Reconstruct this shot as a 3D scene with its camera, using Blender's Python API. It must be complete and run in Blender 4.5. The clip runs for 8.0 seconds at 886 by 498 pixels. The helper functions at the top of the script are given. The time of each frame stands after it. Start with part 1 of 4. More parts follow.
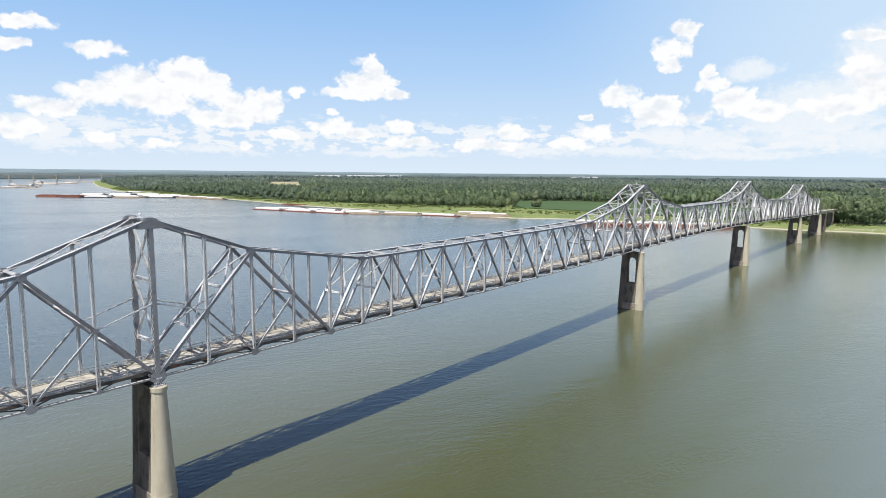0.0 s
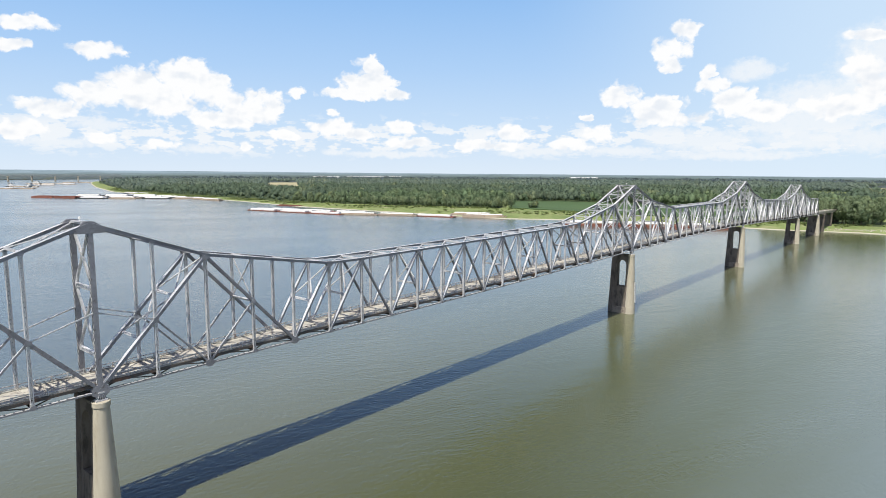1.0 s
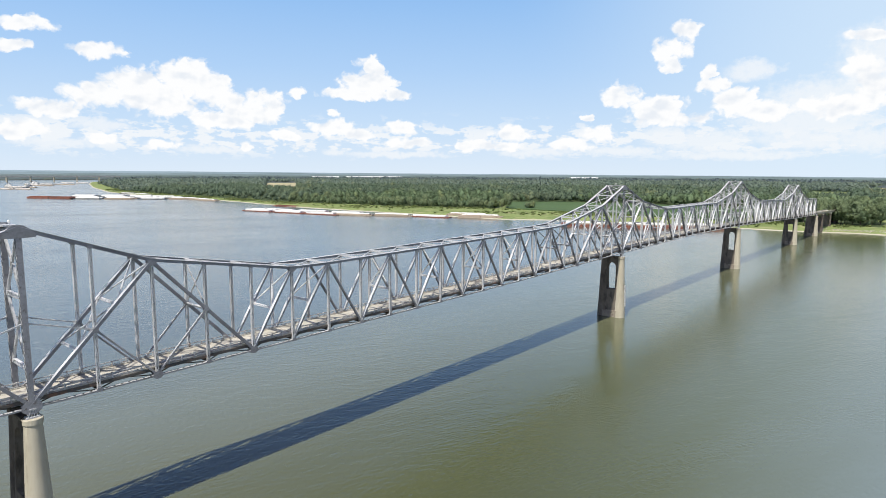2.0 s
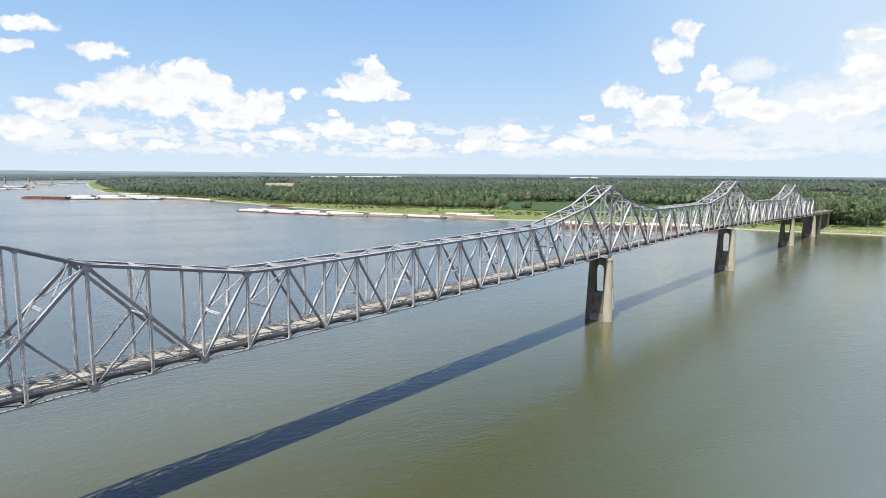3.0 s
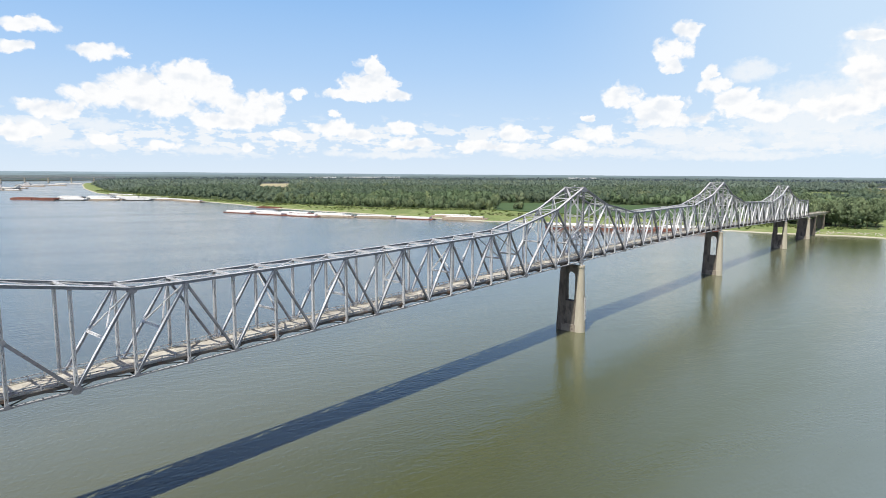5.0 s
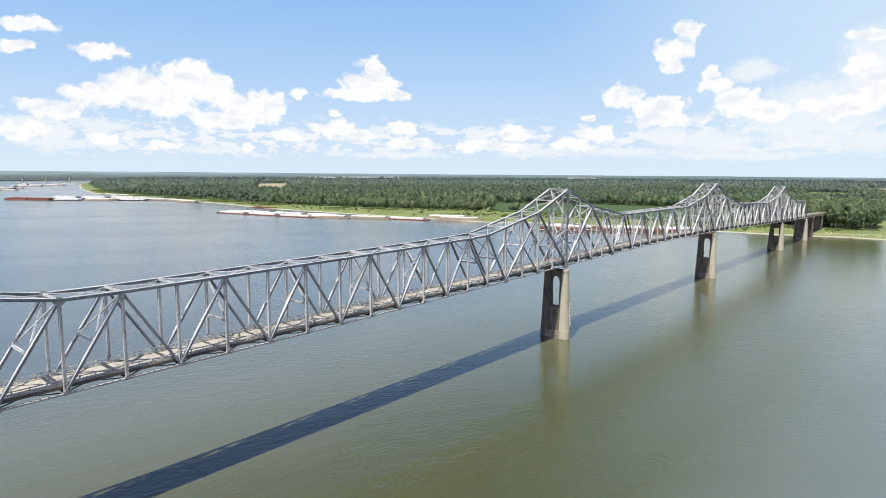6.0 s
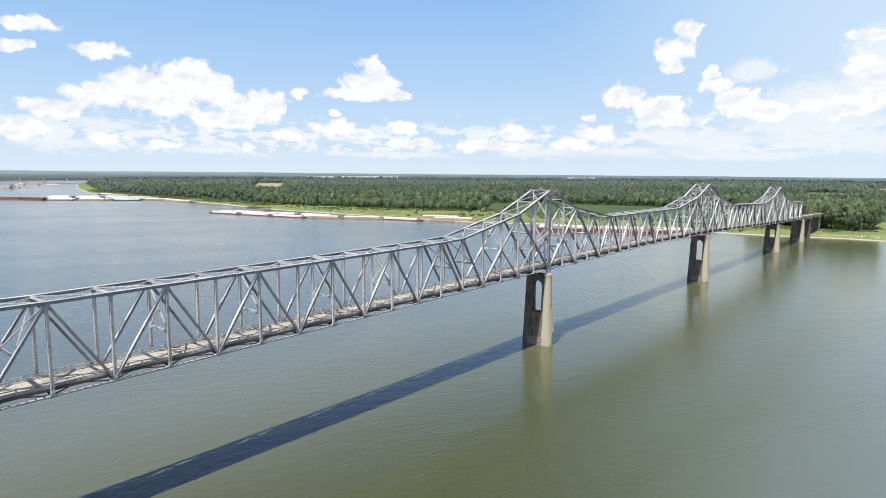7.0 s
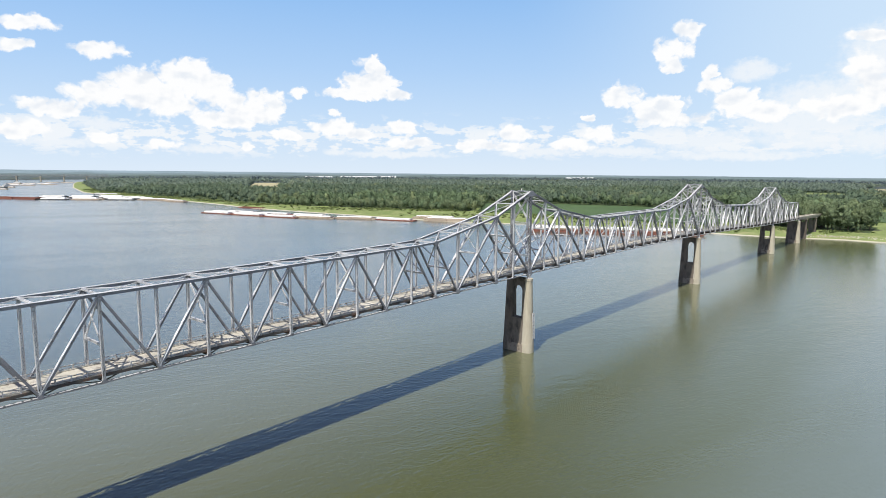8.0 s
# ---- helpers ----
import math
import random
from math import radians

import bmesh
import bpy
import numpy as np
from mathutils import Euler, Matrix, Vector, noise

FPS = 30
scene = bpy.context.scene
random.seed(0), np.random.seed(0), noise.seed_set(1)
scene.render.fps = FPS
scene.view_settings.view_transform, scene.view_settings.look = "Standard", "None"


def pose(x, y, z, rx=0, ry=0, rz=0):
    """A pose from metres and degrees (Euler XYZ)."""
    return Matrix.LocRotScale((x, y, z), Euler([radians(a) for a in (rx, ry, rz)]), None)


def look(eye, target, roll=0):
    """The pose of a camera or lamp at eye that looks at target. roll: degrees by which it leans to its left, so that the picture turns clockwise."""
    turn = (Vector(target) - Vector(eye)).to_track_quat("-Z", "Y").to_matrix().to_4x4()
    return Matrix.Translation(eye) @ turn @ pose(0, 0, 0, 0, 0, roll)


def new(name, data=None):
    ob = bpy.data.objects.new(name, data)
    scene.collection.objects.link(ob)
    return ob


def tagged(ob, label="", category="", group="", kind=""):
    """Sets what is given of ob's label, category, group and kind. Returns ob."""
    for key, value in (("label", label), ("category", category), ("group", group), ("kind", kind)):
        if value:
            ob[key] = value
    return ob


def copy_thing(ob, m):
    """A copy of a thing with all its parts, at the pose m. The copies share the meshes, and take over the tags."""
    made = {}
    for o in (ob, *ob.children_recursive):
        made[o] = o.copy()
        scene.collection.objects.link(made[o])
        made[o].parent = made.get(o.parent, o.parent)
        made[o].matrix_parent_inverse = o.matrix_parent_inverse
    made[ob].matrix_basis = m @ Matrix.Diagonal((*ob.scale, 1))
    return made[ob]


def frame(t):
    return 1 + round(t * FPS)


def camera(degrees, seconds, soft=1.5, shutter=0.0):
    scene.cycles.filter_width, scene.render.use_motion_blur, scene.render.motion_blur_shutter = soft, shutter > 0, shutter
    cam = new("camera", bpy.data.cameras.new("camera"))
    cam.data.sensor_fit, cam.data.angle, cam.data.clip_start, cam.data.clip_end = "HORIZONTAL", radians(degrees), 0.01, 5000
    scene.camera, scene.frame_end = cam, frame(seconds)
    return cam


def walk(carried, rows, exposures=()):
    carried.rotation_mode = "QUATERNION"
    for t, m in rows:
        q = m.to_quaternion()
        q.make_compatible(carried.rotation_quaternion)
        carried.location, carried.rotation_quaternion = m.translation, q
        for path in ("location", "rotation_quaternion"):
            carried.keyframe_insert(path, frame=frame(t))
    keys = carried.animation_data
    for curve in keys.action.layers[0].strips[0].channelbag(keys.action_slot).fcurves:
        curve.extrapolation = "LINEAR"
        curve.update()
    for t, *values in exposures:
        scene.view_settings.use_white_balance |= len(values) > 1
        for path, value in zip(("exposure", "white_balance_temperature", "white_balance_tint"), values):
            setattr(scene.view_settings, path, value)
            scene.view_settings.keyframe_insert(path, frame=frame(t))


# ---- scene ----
# Lens and flight: time, place of the eye, heading, tilt, lean.
cam = camera(71.8, 8.0, soft=0.8)
FLIGHT = [
    (0.0, -47.39, -105.60, 60.81, -49.87, -7.27, 0.37),
    (0.5, -42.68, -105.83, 60.85, -49.84, -7.25, 0.33),
    (1.0, -38.00, -106.30, 60.83, -49.82, -7.23, 0.30),
    (1.5, -33.19, -106.57, 60.83, -49.79, -7.22, 0.28),
    (3.0, -18.03, -107.55, 60.62, -49.73, -7.20, 0.25),
    (3.5, -12.91, -108.00, 60.61, -49.72, -7.19, 0.24),
    (4.0, -7.49, -108.44, 60.49, -49.70, -7.17, 0.22),
    (4.5, -1.88, -108.79, 60.64, -49.69, -7.16, 0.22),
    (6.0, 14.94, -109.61, 61.24, -49.64, -7.17, 0.24),
    (6.5, 20.62, -109.95, 61.37, -49.63, -7.18, 0.26),
    (7.0, 26.33, -110.27, 61.53, -49.63, -7.19, 0.29),
    (7.5, 32.00, -110.61, 61.73, -49.65, -7.20, 0.32),
    (8.0, 37.55, -110.88, 61.78, -49.69, -7.22, 0.35),
]


def flown(x, y, z, heading, tilt, lean):
    h, v = radians(heading), radians(tilt)
    way = Vector((-math.sin(h) * math.cos(v), math.cos(h) * math.cos(v), math.sin(v)))
    eye = Vector((x, y, z))
    return look(eye, eye + way, lean)


walk(cam, [(row[0], flown(*row[1:])) for row in FLIGHT])

# ---- light ----
SUN = Vector((-0.59, -0.117, 1.0)).normalized()
sun_data = bpy.data.lights.new("sun", "SUN")
sun_data.energy, sun_data.angle, sun_data.color = 5.0, radians(0.7), (1.0, 0.95, 0.86)
sun_lamp = new("sun", sun_data)
sun_lamp.matrix_world = look(SUN * 200, (0, 0, 0))
scene.view_settings.exposure = 0.4

# Cumulus: bearing from +x, height over the horizon, half width, half height, in degrees.
CLOUDS_HIGH = [
    (73.7, 10.8, 1.81, 0.60), (74.3, 9.2, 1.36, 0.56), (69.3, 9.3, 2.16, 0.72), (47.0, 9.2, 1.22, 1.15),
    (47.0, 7.8, 2.97, 1.27), (47.8, 6.9, 3.84, 0.59), (44.7, 6.9, 1.65, 0.59), (19.4, 11.5, 1.15, 1.05),
    (20.5, 10.3, 1.85, 1.05), (20.3, 9.2, 1.00, 0.85), (6.4, 10.2, 1.55, 0.40),
]
CLOUDS_LEFT = [
    (72.5, 4.9, 2.36, 0.77), (69.3, 5.9, 2.51, 1.14), (66.4, 7.0, 2.55, 1.42), (62.3, 7.7, 2.61, 1.64),
    (60.4, 6.6, 2.31, 1.54), (64.4, 6.0, 4.45, 1.59), (57.2, 5.5, 2.99, 1.58), (59.5, 4.4, 2.82, 0.86),
    (53.3, 6.9, 0.89, 0.58), (74.4, 3.0, 1.68, 0.85), (68.7, 2.6, 1.80, 0.50), (64.6, 2.2, 1.58, 0.47),
    (58.0, 2.1, 0.57, 0.54), (50.3, 5.1, 0.71, 0.35), (50.2, 3.9, 1.83, 0.80), (47.8, 3.3, 1.80, 0.56),
    (43.9, 4.0, 1.45, 0.76), (54.8, 3.1, 1.48, 0.54), (43.2, 2.6, 2.35, 0.56),
]
CLOUDS_RIGHT = [
    (24.4, 6.7, 1.71, 1.15), (21.3, 5.4, 2.64, 1.23), (19.7, 4.6, 2.68, 0.76), (17.4, 8.3, 0.70, 0.72),
    (16.9, 7.3, 1.29, 0.82), (15.4, 5.9, 2.09, 1.27), (13.2, 5.1, 2.21, 0.90),
    (8.2, 5.1, 2.53, 0.94), (6.6, 7.9, 1.57, 1.30), (5.6, 6.2, 1.54, 1.47), (27.3, 4.7, 0.59, 0.39),
    (26.2, 3.3, 1.65, 0.89), (28.7, 2.4, 2.48, 0.60), (34.1, 3.5, 1.95, 0.66), (36.4, 2.4, 3.10, 0.61),
]
CLOUDS_LOW = [
    (14.2, 8.3, 2.0, 0.8), (9.5, 2.8, 4.04, 0.97), (17.3, 2.7, 4.07, 0.94), (20.5, 3.2, 2.27, 0.86), (11.1, 3.8, 3.81, 0.71),
    (5.8, 2.5, 2.41, 0.93), (5.0, 8.5, 3.2, 2.6), (8.5, 5.8, 4.5, 1.6), (10.0, 4.0, 5.0, 1.2), (50.4, 1.7, 0.81, 0.36), (71.9, 2.1, 3.54, 0.39), (60.6, 1.8, 2.81, 0.34),
    (31.7, 1.7, 3.54, 0.36), (24.3, 1.9, 3.32, 0.45), (15.1, 1.5, 5.69, 0.42), (69.1, 3.6, 2.45, 0.45),
    (44.7, 1.5, 4.70, 0.31),
]


class Nodes:
    """Short hand for node trees."""

    def __init__(self, tree):
        self.tree = tree

    def add(self, kind, inputs=(), **settings):
        n = self.tree.nodes.new(kind)
        for key, value in settings.items():
            setattr(n, key, value)
        for key, value in dict(inputs).items():
            if isinstance(value, bpy.types.NodeSocket):
                self.tree.links.new(value, n.inputs[key])
            else:
                n.inputs[key].default_value = value
        return n

    def math(self, op, a, b=0.0, c=0.0, clamp=False):
        return self.add("ShaderNodeMath", {0: a, 1: b, 2: c}, operation=op, use_clamp=clamp).outputs[0]

    def vec(self, op, a, b=(0, 0, 0)):
        n = self.add("ShaderNodeVectorMath", {0: a, 1: b}, operation=op)
        return n.outputs["Value"] if op in ("DOT_PRODUCT", "LENGTH") else n.outputs[0]

    def noise(self, vector, scale, detail=3.0, rough=0.55, out=0):
        return self.add("ShaderNodeTexNoise", {"Vector": vector, "Scale": scale, "Detail": detail, "Roughness": rough}).outputs[out]

    def span(self, value, lo, hi, a=0.0, b=1.0, kind="SMOOTHSTEP"):
        return self.add("ShaderNodeMapRange", {0: value, 1: lo, 2: hi, 3: a, 4: b}, interpolation_type=kind).outputs[0]

    def mix(self, factor, a, b, blend="MIX"):
        n = self.add("ShaderNodeMix", data_type="RGBA", blend_type=blend)
        for i, v in ((0, factor), (6, a), (7, b)):
            if isinstance(v, bpy.types.NodeSocket):
                self.tree.links.new(v, n.inputs[i])
            else:
                n.inputs[i].default_value = (*v, 1) if isinstance(v, tuple) else v
        return n.outputs[2]


def build_sky():
    world = bpy.data.worlds.new("sky")
    scene.world = world
    world.use_nodes = True
    t = world.node_tree
    t.nodes.clear()
    n = Nodes(t)
    way = n.add("ShaderNodeTexCoord").outputs["Generated"]
    sep = n.add("ShaderNodeSeparateXYZ", {0: way})
    bearing = n.math("MULTIPLY", n.math("ARCTAN2", sep.outputs[1], sep.outputs[0]), 57.2958)
    height = n.math("MULTIPLY", n.math("ARCSINE", sep.outputs[2]), 57.2958)
    air = n.add("ShaderNodeTexSky", sky_type="NISHITA", sun_disc=False, sun_elevation=math.asin(SUN.z),
                sun_rotation=math.atan2(SUN.x, SUN.y), altitude=60, air_density=1.0, dust_density=0.4, ozone_density=1.5).outputs[0]
    air = n.mix(1.0, air, (0.0085, 0.0195, 0.082), "MULTIPLY")
    # the pale summer haze that whitens the lower sky
    ramp = n.add("ShaderNodeValToRGB", {0: n.math("DIVIDE", height, 20.0, clamp=True)})
    stops = ramp.color_ramp.elements
    stops[0].position, stops[0].color = 0.0, (0.72, 0.83, 0.95, 1)
    stops[1].position, stops[1].color = 1.0, (0.23, 0.45, 0.85, 1)
    for at, colour in ((0.2, (0.58, 0.75, 0.95, 1)), (0.45, (0.43, 0.64, 0.93, 1)), (0.72, (0.31, 0.54, 0.89, 1))):
        stops.new(at).color = colour
    air = n.mix(n.span(height, 14.0, 34.0, 1.0, 0.0), air, ramp.outputs[0])
    # bright haze round the sun; hazier air downstream, widened upwards to brighten the water's reflections
    glare = n.span(n.vec("DOT_PRODUCT", way, tuple(SUN)), 0.15, 1.0, 0.0, 0.25)
    air = n.mix(glare, air, (0.80, 0.88, 0.98))
    hazy = n.vec("DOT_PRODUCT", way, (0.90, -0.20, 0.39))
    hazy = n.span(hazy, 0.70, 1.0, 0.0, 0.75)
    air = n.mix(hazy, air, (0.72, 0.86, 0.98))
    # the billowing, ragged outlines of the clouds
    flat = n.add("ShaderNodeCombineXYZ", {0: bearing, 1: n.math("MULTIPLY", height, 1.25), 2: 0.0}).outputs[0]
    place = n.add("ShaderNodeCombineXYZ", {0: bearing, 1: height, 2: 0.0}).outputs[0]
    for scale, wide, tall in ((0.5, 2.0, 0.9), (1.6, 0.8, 0.5)):
        rag = n.vec("SUBTRACT", n.noise(flat, scale, 3.0, 0.5, 1), (0.5, 0.5, 0.5))
        place = n.vec("ADD", place, n.vec("MULTIPLY", rag, (wide, tall, 0.0)))
    billow = None
    for scale, weight in ((0.8, 0.6), (1.8, 0.32), (4.2, 0.10)):
        cell = n.add("ShaderNodeTexVoronoi", {"Vector": place, "Scale": scale, "Smoothness": 0.35}, feature="SMOOTH_F1").outputs["Distance"]
        cell = n.math("MULTIPLY", n.math("SUBTRACT", 0.5, cell), weight)
        billow = cell if billow is None else n.math("ADD", billow, cell)
    fine = n.noise(flat, 1.6, 6.0, 0.6)

    def cover(puffs):
        """How deep a direction lies in the nearest puff."""
        best = None
        for a, e, ra, re in puffs:
            d = n.vec("MULTIPLY", n.vec("SUBTRACT", place, (a, e, 0)), (1 / ra, 1 / re, 0))
            d = n.vec("DOT_PRODUCT", d, d)
            best = d if best is None else n.math("MINIMUM", best, d)
        return n.math("SUBTRACT", 1.3, best)

    thick = n.math("MAXIMUM", n.math("MAXIMUM", cover(CLOUDS_HIGH), cover(CLOUDS_LEFT)), cover(CLOUDS_RIGHT))
    ragged = n.math("ADD", thick, n.math("ADD", n.math("MULTIPLY", billow, 1.9), n.math("MULTIPLY", n.math("SUBTRACT", fine, 0.5), 0.7)))
    solid = n.span(ragged, 0.06, 0.80, 0.0, 0.97)
    thin = n.math("ADD", cover(CLOUDS_LOW), n.math("MULTIPLY", n.math("SUBTRACT", fine, 0.5), 2.2))
    # rows of small far cumulus in the haze over the horizon
    row = n.noise(n.vec("MULTIPLY", flat, (0.42, 0.95, 1.0)), 1.0, 6.0, 0.6)
    band = n.math("MULTIPLY", n.span(height, 0.6, 2.2), n.span(height, 3.2, 5.6, 1.0, 0.0))
    heap = n.span(n.math("ADD", row, n.math("ADD", n.math("MULTIPLY", band, 0.12), n.math("MULTIPLY", billow, 0.25))), 0.57, 0.67, 0.0, 0.85)
    veil = n.math("MAXIMUM", n.span(thin, -0.4, 1.3, 0.0, 0.75), n.math("MULTIPLY", heap, band))
    # unseen broken cumulus added overhead, on a level layer, to brighten the water's reflections
    lift = n.math("MAXIMUM", sep.outputs[2], 0.12)
    layer = n.add("ShaderNodeCombineXYZ", {0: n.math("DIVIDE", sep.outputs[0], lift), 1: n.math("DIVIDE", sep.outputs[1], lift), 2: 3.7}).outputs[0]
    field_noise = n.noise(layer, 0.55, 6.0, 0.55)
    over = n.math("MULTIPLY", n.span(field_noise, 0.54, 0.62, 0.0, 0.9), n.span(height, 15.0, 21.0))
    # white sunlit tops, softly greyer undersides
    relief = []
    for scale, detail in ((0.45, 2.0), (1.2, 3.0)):
        here = n.noise(flat, scale, detail, 0.5)
        above = n.noise(n.vec("ADD", flat, (0.16 / scale, 0.36 / scale, 0.0)), scale, detail, 0.5)
        relief.append(n.math("SUBTRACT", here, above))
    lit = n.math("ADD", n.math("MULTIPLY", relief[0], 2.0), n.math("MULTIPLY", relief[1], 0.7))
    lit = n.math("ADD", lit, n.math("MULTIPLY", billow, 0.45))
    light = n.span(n.math("ADD", lit, n.math("MULTIPLY", n.math("SUBTRACT", 1.1, ragged), 0.22)), -0.55, 0.12)
    white = n.mix(light, (0.83, 0.87, 0.925), (1.0, 1.0, 1.0))
    air = n.mix(veil, air, (0.92, 0.945, 0.97))
    air = n.mix(n.math("MAXIMUM", solid, over), air, white)
    bg = n.add("ShaderNodeBackground", {0: air, 1: 0.76})
    out = n.add("ShaderNodeOutputWorld", {0: bg.outputs[0]})


build_sky()

# ---- materials ----


def surface(name, base, other, rough=0.7, metal=0.0, big=0.1, small=2.0, stain=None, stain_amount=0.5, stain_scale=0.5, bump=0.3,
            bump_scale=4.0, island=0.0, objects=0.0, specular=0.4, stretch=(1, 1, 1), leafy=0.0):
    """A surface that varies at two scales between base and other, with stains and a fine relief."""
    m = bpy.data.materials.new(name)
    m.use_nodes = True
    t = m.node_tree
    n = Nodes(t)
    shader = t.nodes["Principled BSDF"]
    where = n.add("ShaderNodeNewGeometry")
    spot = n.vec("MULTIPLY", where.outputs["Position"], stretch)
    a = n.noise(spot, big, 3.0)
    b = n.noise(spot, small, 4.0)
    f = n.span(n.math("ADD", n.math("MULTIPLY", a, 0.6), n.math("MULTIPLY", b, 0.4)), 0.35, 0.65)
    colour = n.mix(f, base, other)
    if stain:
        s = n.span(n.noise(spot, stain_scale, 5.0, 0.65), 0.62 - 0.25 * stain_amount, 0.8 - 0.25 * stain_amount)
        colour = n.mix(s, colour, stain)
    if island:
        v = n.span(where.outputs["Random Per Island"], 0, 1, 1 - island, 1 + island, "LINEAR")
        colour = n.mix(1.0, colour, n.add("ShaderNodeCombineXYZ", {0: v, 1: v, 2: v}).outputs[0], "MULTIPLY")
    if objects:
        v = n.span(n.add("ShaderNodeObjectInfo").outputs["Random"], 0, 1, 1 - objects, 1 + objects, "LINEAR")
        colour = n.mix(1.0, colour, n.add("ShaderNodeCombineXYZ", {0: v, 1: v, 2: v}).outputs[0], "MULTIPLY")
    t.links.new(colour, shader.inputs["Base Color"])
    r = n.span(b, 0.3, 0.7, max(0.02, rough - 0.1), min(1, rough + 0.1), "LINEAR")
    t.links.new(r, shader.inputs["Roughness"])
    shader.inputs["Metallic"].default_value = metal
    shader.inputs["Specular IOR Level"].default_value = specular
    if bump:
        relief = n.add("ShaderNodeBump", {"Strength": bump, "Distance": 0.05, "Height": n.noise(spot, bump_scale, 4.0)})
        t.links.new(relief.outputs[0], shader.inputs["Normal"])
    if leafy:
        # thin leaves let part of the light through
        thin = n.add("ShaderNodeBsdfTranslucent", {0: colour})
        both = n.add("ShaderNodeMixShader", {0: leafy, 1: shader.outputs[0], 2: thin.outputs[0]})
        t.links.new(both.outputs[0], t.nodes["Material Output"].inputs[0])
    return m


def water_surface():
    m = bpy.data.materials.new("river_water")
    m.use_nodes = True
    t = m.node_tree
    n = Nodes(t)
    shader = t.nodes["Principled BSDF"]
    spot = n.add("ShaderNodeNewGeometry").outputs["Position"]

    def turned(angle, stretch):
        v = n.add("ShaderNodeVectorRotate", {"Vector": spot, "Angle": radians(angle)}, rotation_type="Z_AXIS").outputs[0]
        return n.vec("MULTIPLY", v, stretch)

    # colour bands along the bridge with sky reflection painted in: blue-grey, olive, grey by the bridge, duller above
    # it
    wobble = n.noise(turned(12, (0.006, 0.02, 0.01)), 1.0, 4.0, 0.6)
    drift = n.math("ADD", n.add("ShaderNodeSeparateXYZ", {0: spot}).outputs[1], n.math("MULTIPLY", n.math("SUBTRACT", wobble, 0.5), 44.0))
    ramp = n.add("ShaderNodeValToRGB", {0: n.span(drift, -120.0, 130.0, kind="LINEAR")})
    stops = ramp.color_ramp.elements
    stops[0].position, stops[0].color = 0.06, (0.100, 0.126, 0.118, 1)
    stops[1].position, stops[1].color = 0.95, (0.087, 0.099, 0.088, 1)
    for at, band_tint in ((0.22, (0.060, 0.069, 0.026, 1)), (0.34, (0.060, 0.068, 0.024, 1)), (0.53, (0.101, 0.107, 0.062, 1)), (0.68, (0.120, 0.129, 0.090, 1))):
        stops.new(at).color = band_tint
    t.links.new(ramp.outputs[0], shader.inputs["Base Color"])
    gust = n.noise(turned(30, (0.0035, 0.011, 0.01)), 1.0, 4.0, 0.6)
    ruffled = n.span(gust, 0.3, 0.7, 0.13, 0.18)
    t.links.new(ruffled, shader.inputs["Roughness"])
    shader.inputs["IOR"].default_value = 1.62
    chop = n.noise(turned(12, (0.45, 1.15, 0.5)), 1.0, 3.0, 0.5)
    cross = n.noise(turned(-52, (0.5, 1.0, 0.5)), 1.0, 2.0, 0.5)
    ripple = n.noise(turned(20, (0.07, 0.22, 0.2)), 1.0, 2.0, 0.5)
    rise = n.math("ADD", n.math("ADD", n.math("MULTIPLY", chop, 0.42), n.math("MULTIPLY", cross, 0.28)), n.math("MULTIPLY", ripple, 0.5))
    relief = n.add("ShaderNodeBump", {"Strength": 0.32, "Distance": 0.6, "Height": rise})
    t.links.new(relief.outputs[0], shader.inputs["Normal"])
    return m


# truss steel in two tones: STEEL for sunlit faces, STEEL_GREY darkened for shaded ones
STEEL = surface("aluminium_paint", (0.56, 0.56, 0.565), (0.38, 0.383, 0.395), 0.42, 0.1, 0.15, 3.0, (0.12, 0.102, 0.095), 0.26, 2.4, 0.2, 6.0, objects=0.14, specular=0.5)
STEEL_GREY = surface("darkened_steel_paint", (0.275, 0.275, 0.29), (0.19, 0.188, 0.2), 0.5, 0.1, 0.12, 2.5, (0.105, 0.09, 0.085), 0.3, 1.8, 0.2, 6.0, objects=0.15)
# near-black base that holds the shade under the deck, with rust stains
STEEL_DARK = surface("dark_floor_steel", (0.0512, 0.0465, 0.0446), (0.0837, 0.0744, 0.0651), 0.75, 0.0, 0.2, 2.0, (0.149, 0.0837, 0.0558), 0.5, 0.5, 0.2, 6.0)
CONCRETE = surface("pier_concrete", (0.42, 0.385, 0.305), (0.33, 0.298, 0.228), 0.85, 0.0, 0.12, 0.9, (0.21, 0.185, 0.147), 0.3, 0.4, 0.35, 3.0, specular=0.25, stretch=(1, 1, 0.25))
PLINTH = surface("plinth_concrete", (0.245, 0.21, 0.168), (0.18, 0.153, 0.122), 0.9, 0.0, 0.2, 1.2, (0.11, 0.092, 0.075), 0.5, 0.6, 0.4, 3.0, specular=0.2)
# stained concrete with the deck's shade put into a darker base colour
SHADE_CONCRETE = surface("shade_dark_concrete", (0.150, 0.130, 0.106), (0.105, 0.090, 0.074), 0.9, 0.0, 0.2, 1.4, (0.066, 0.056, 0.047), 0.6, 0.5, 0.4, 3.0, specular=0.2, stretch=(1, 1, 0.4))
DECK = surface("deck_concrete", (0.43, 0.405, 0.35), (0.345, 0.325, 0.275), 0.9, 0.0, 0.15, 1.2, (0.19, 0.168, 0.15), 0.45, 0.5, 0.3, 5.0, objects=0.1, specular=0.2)
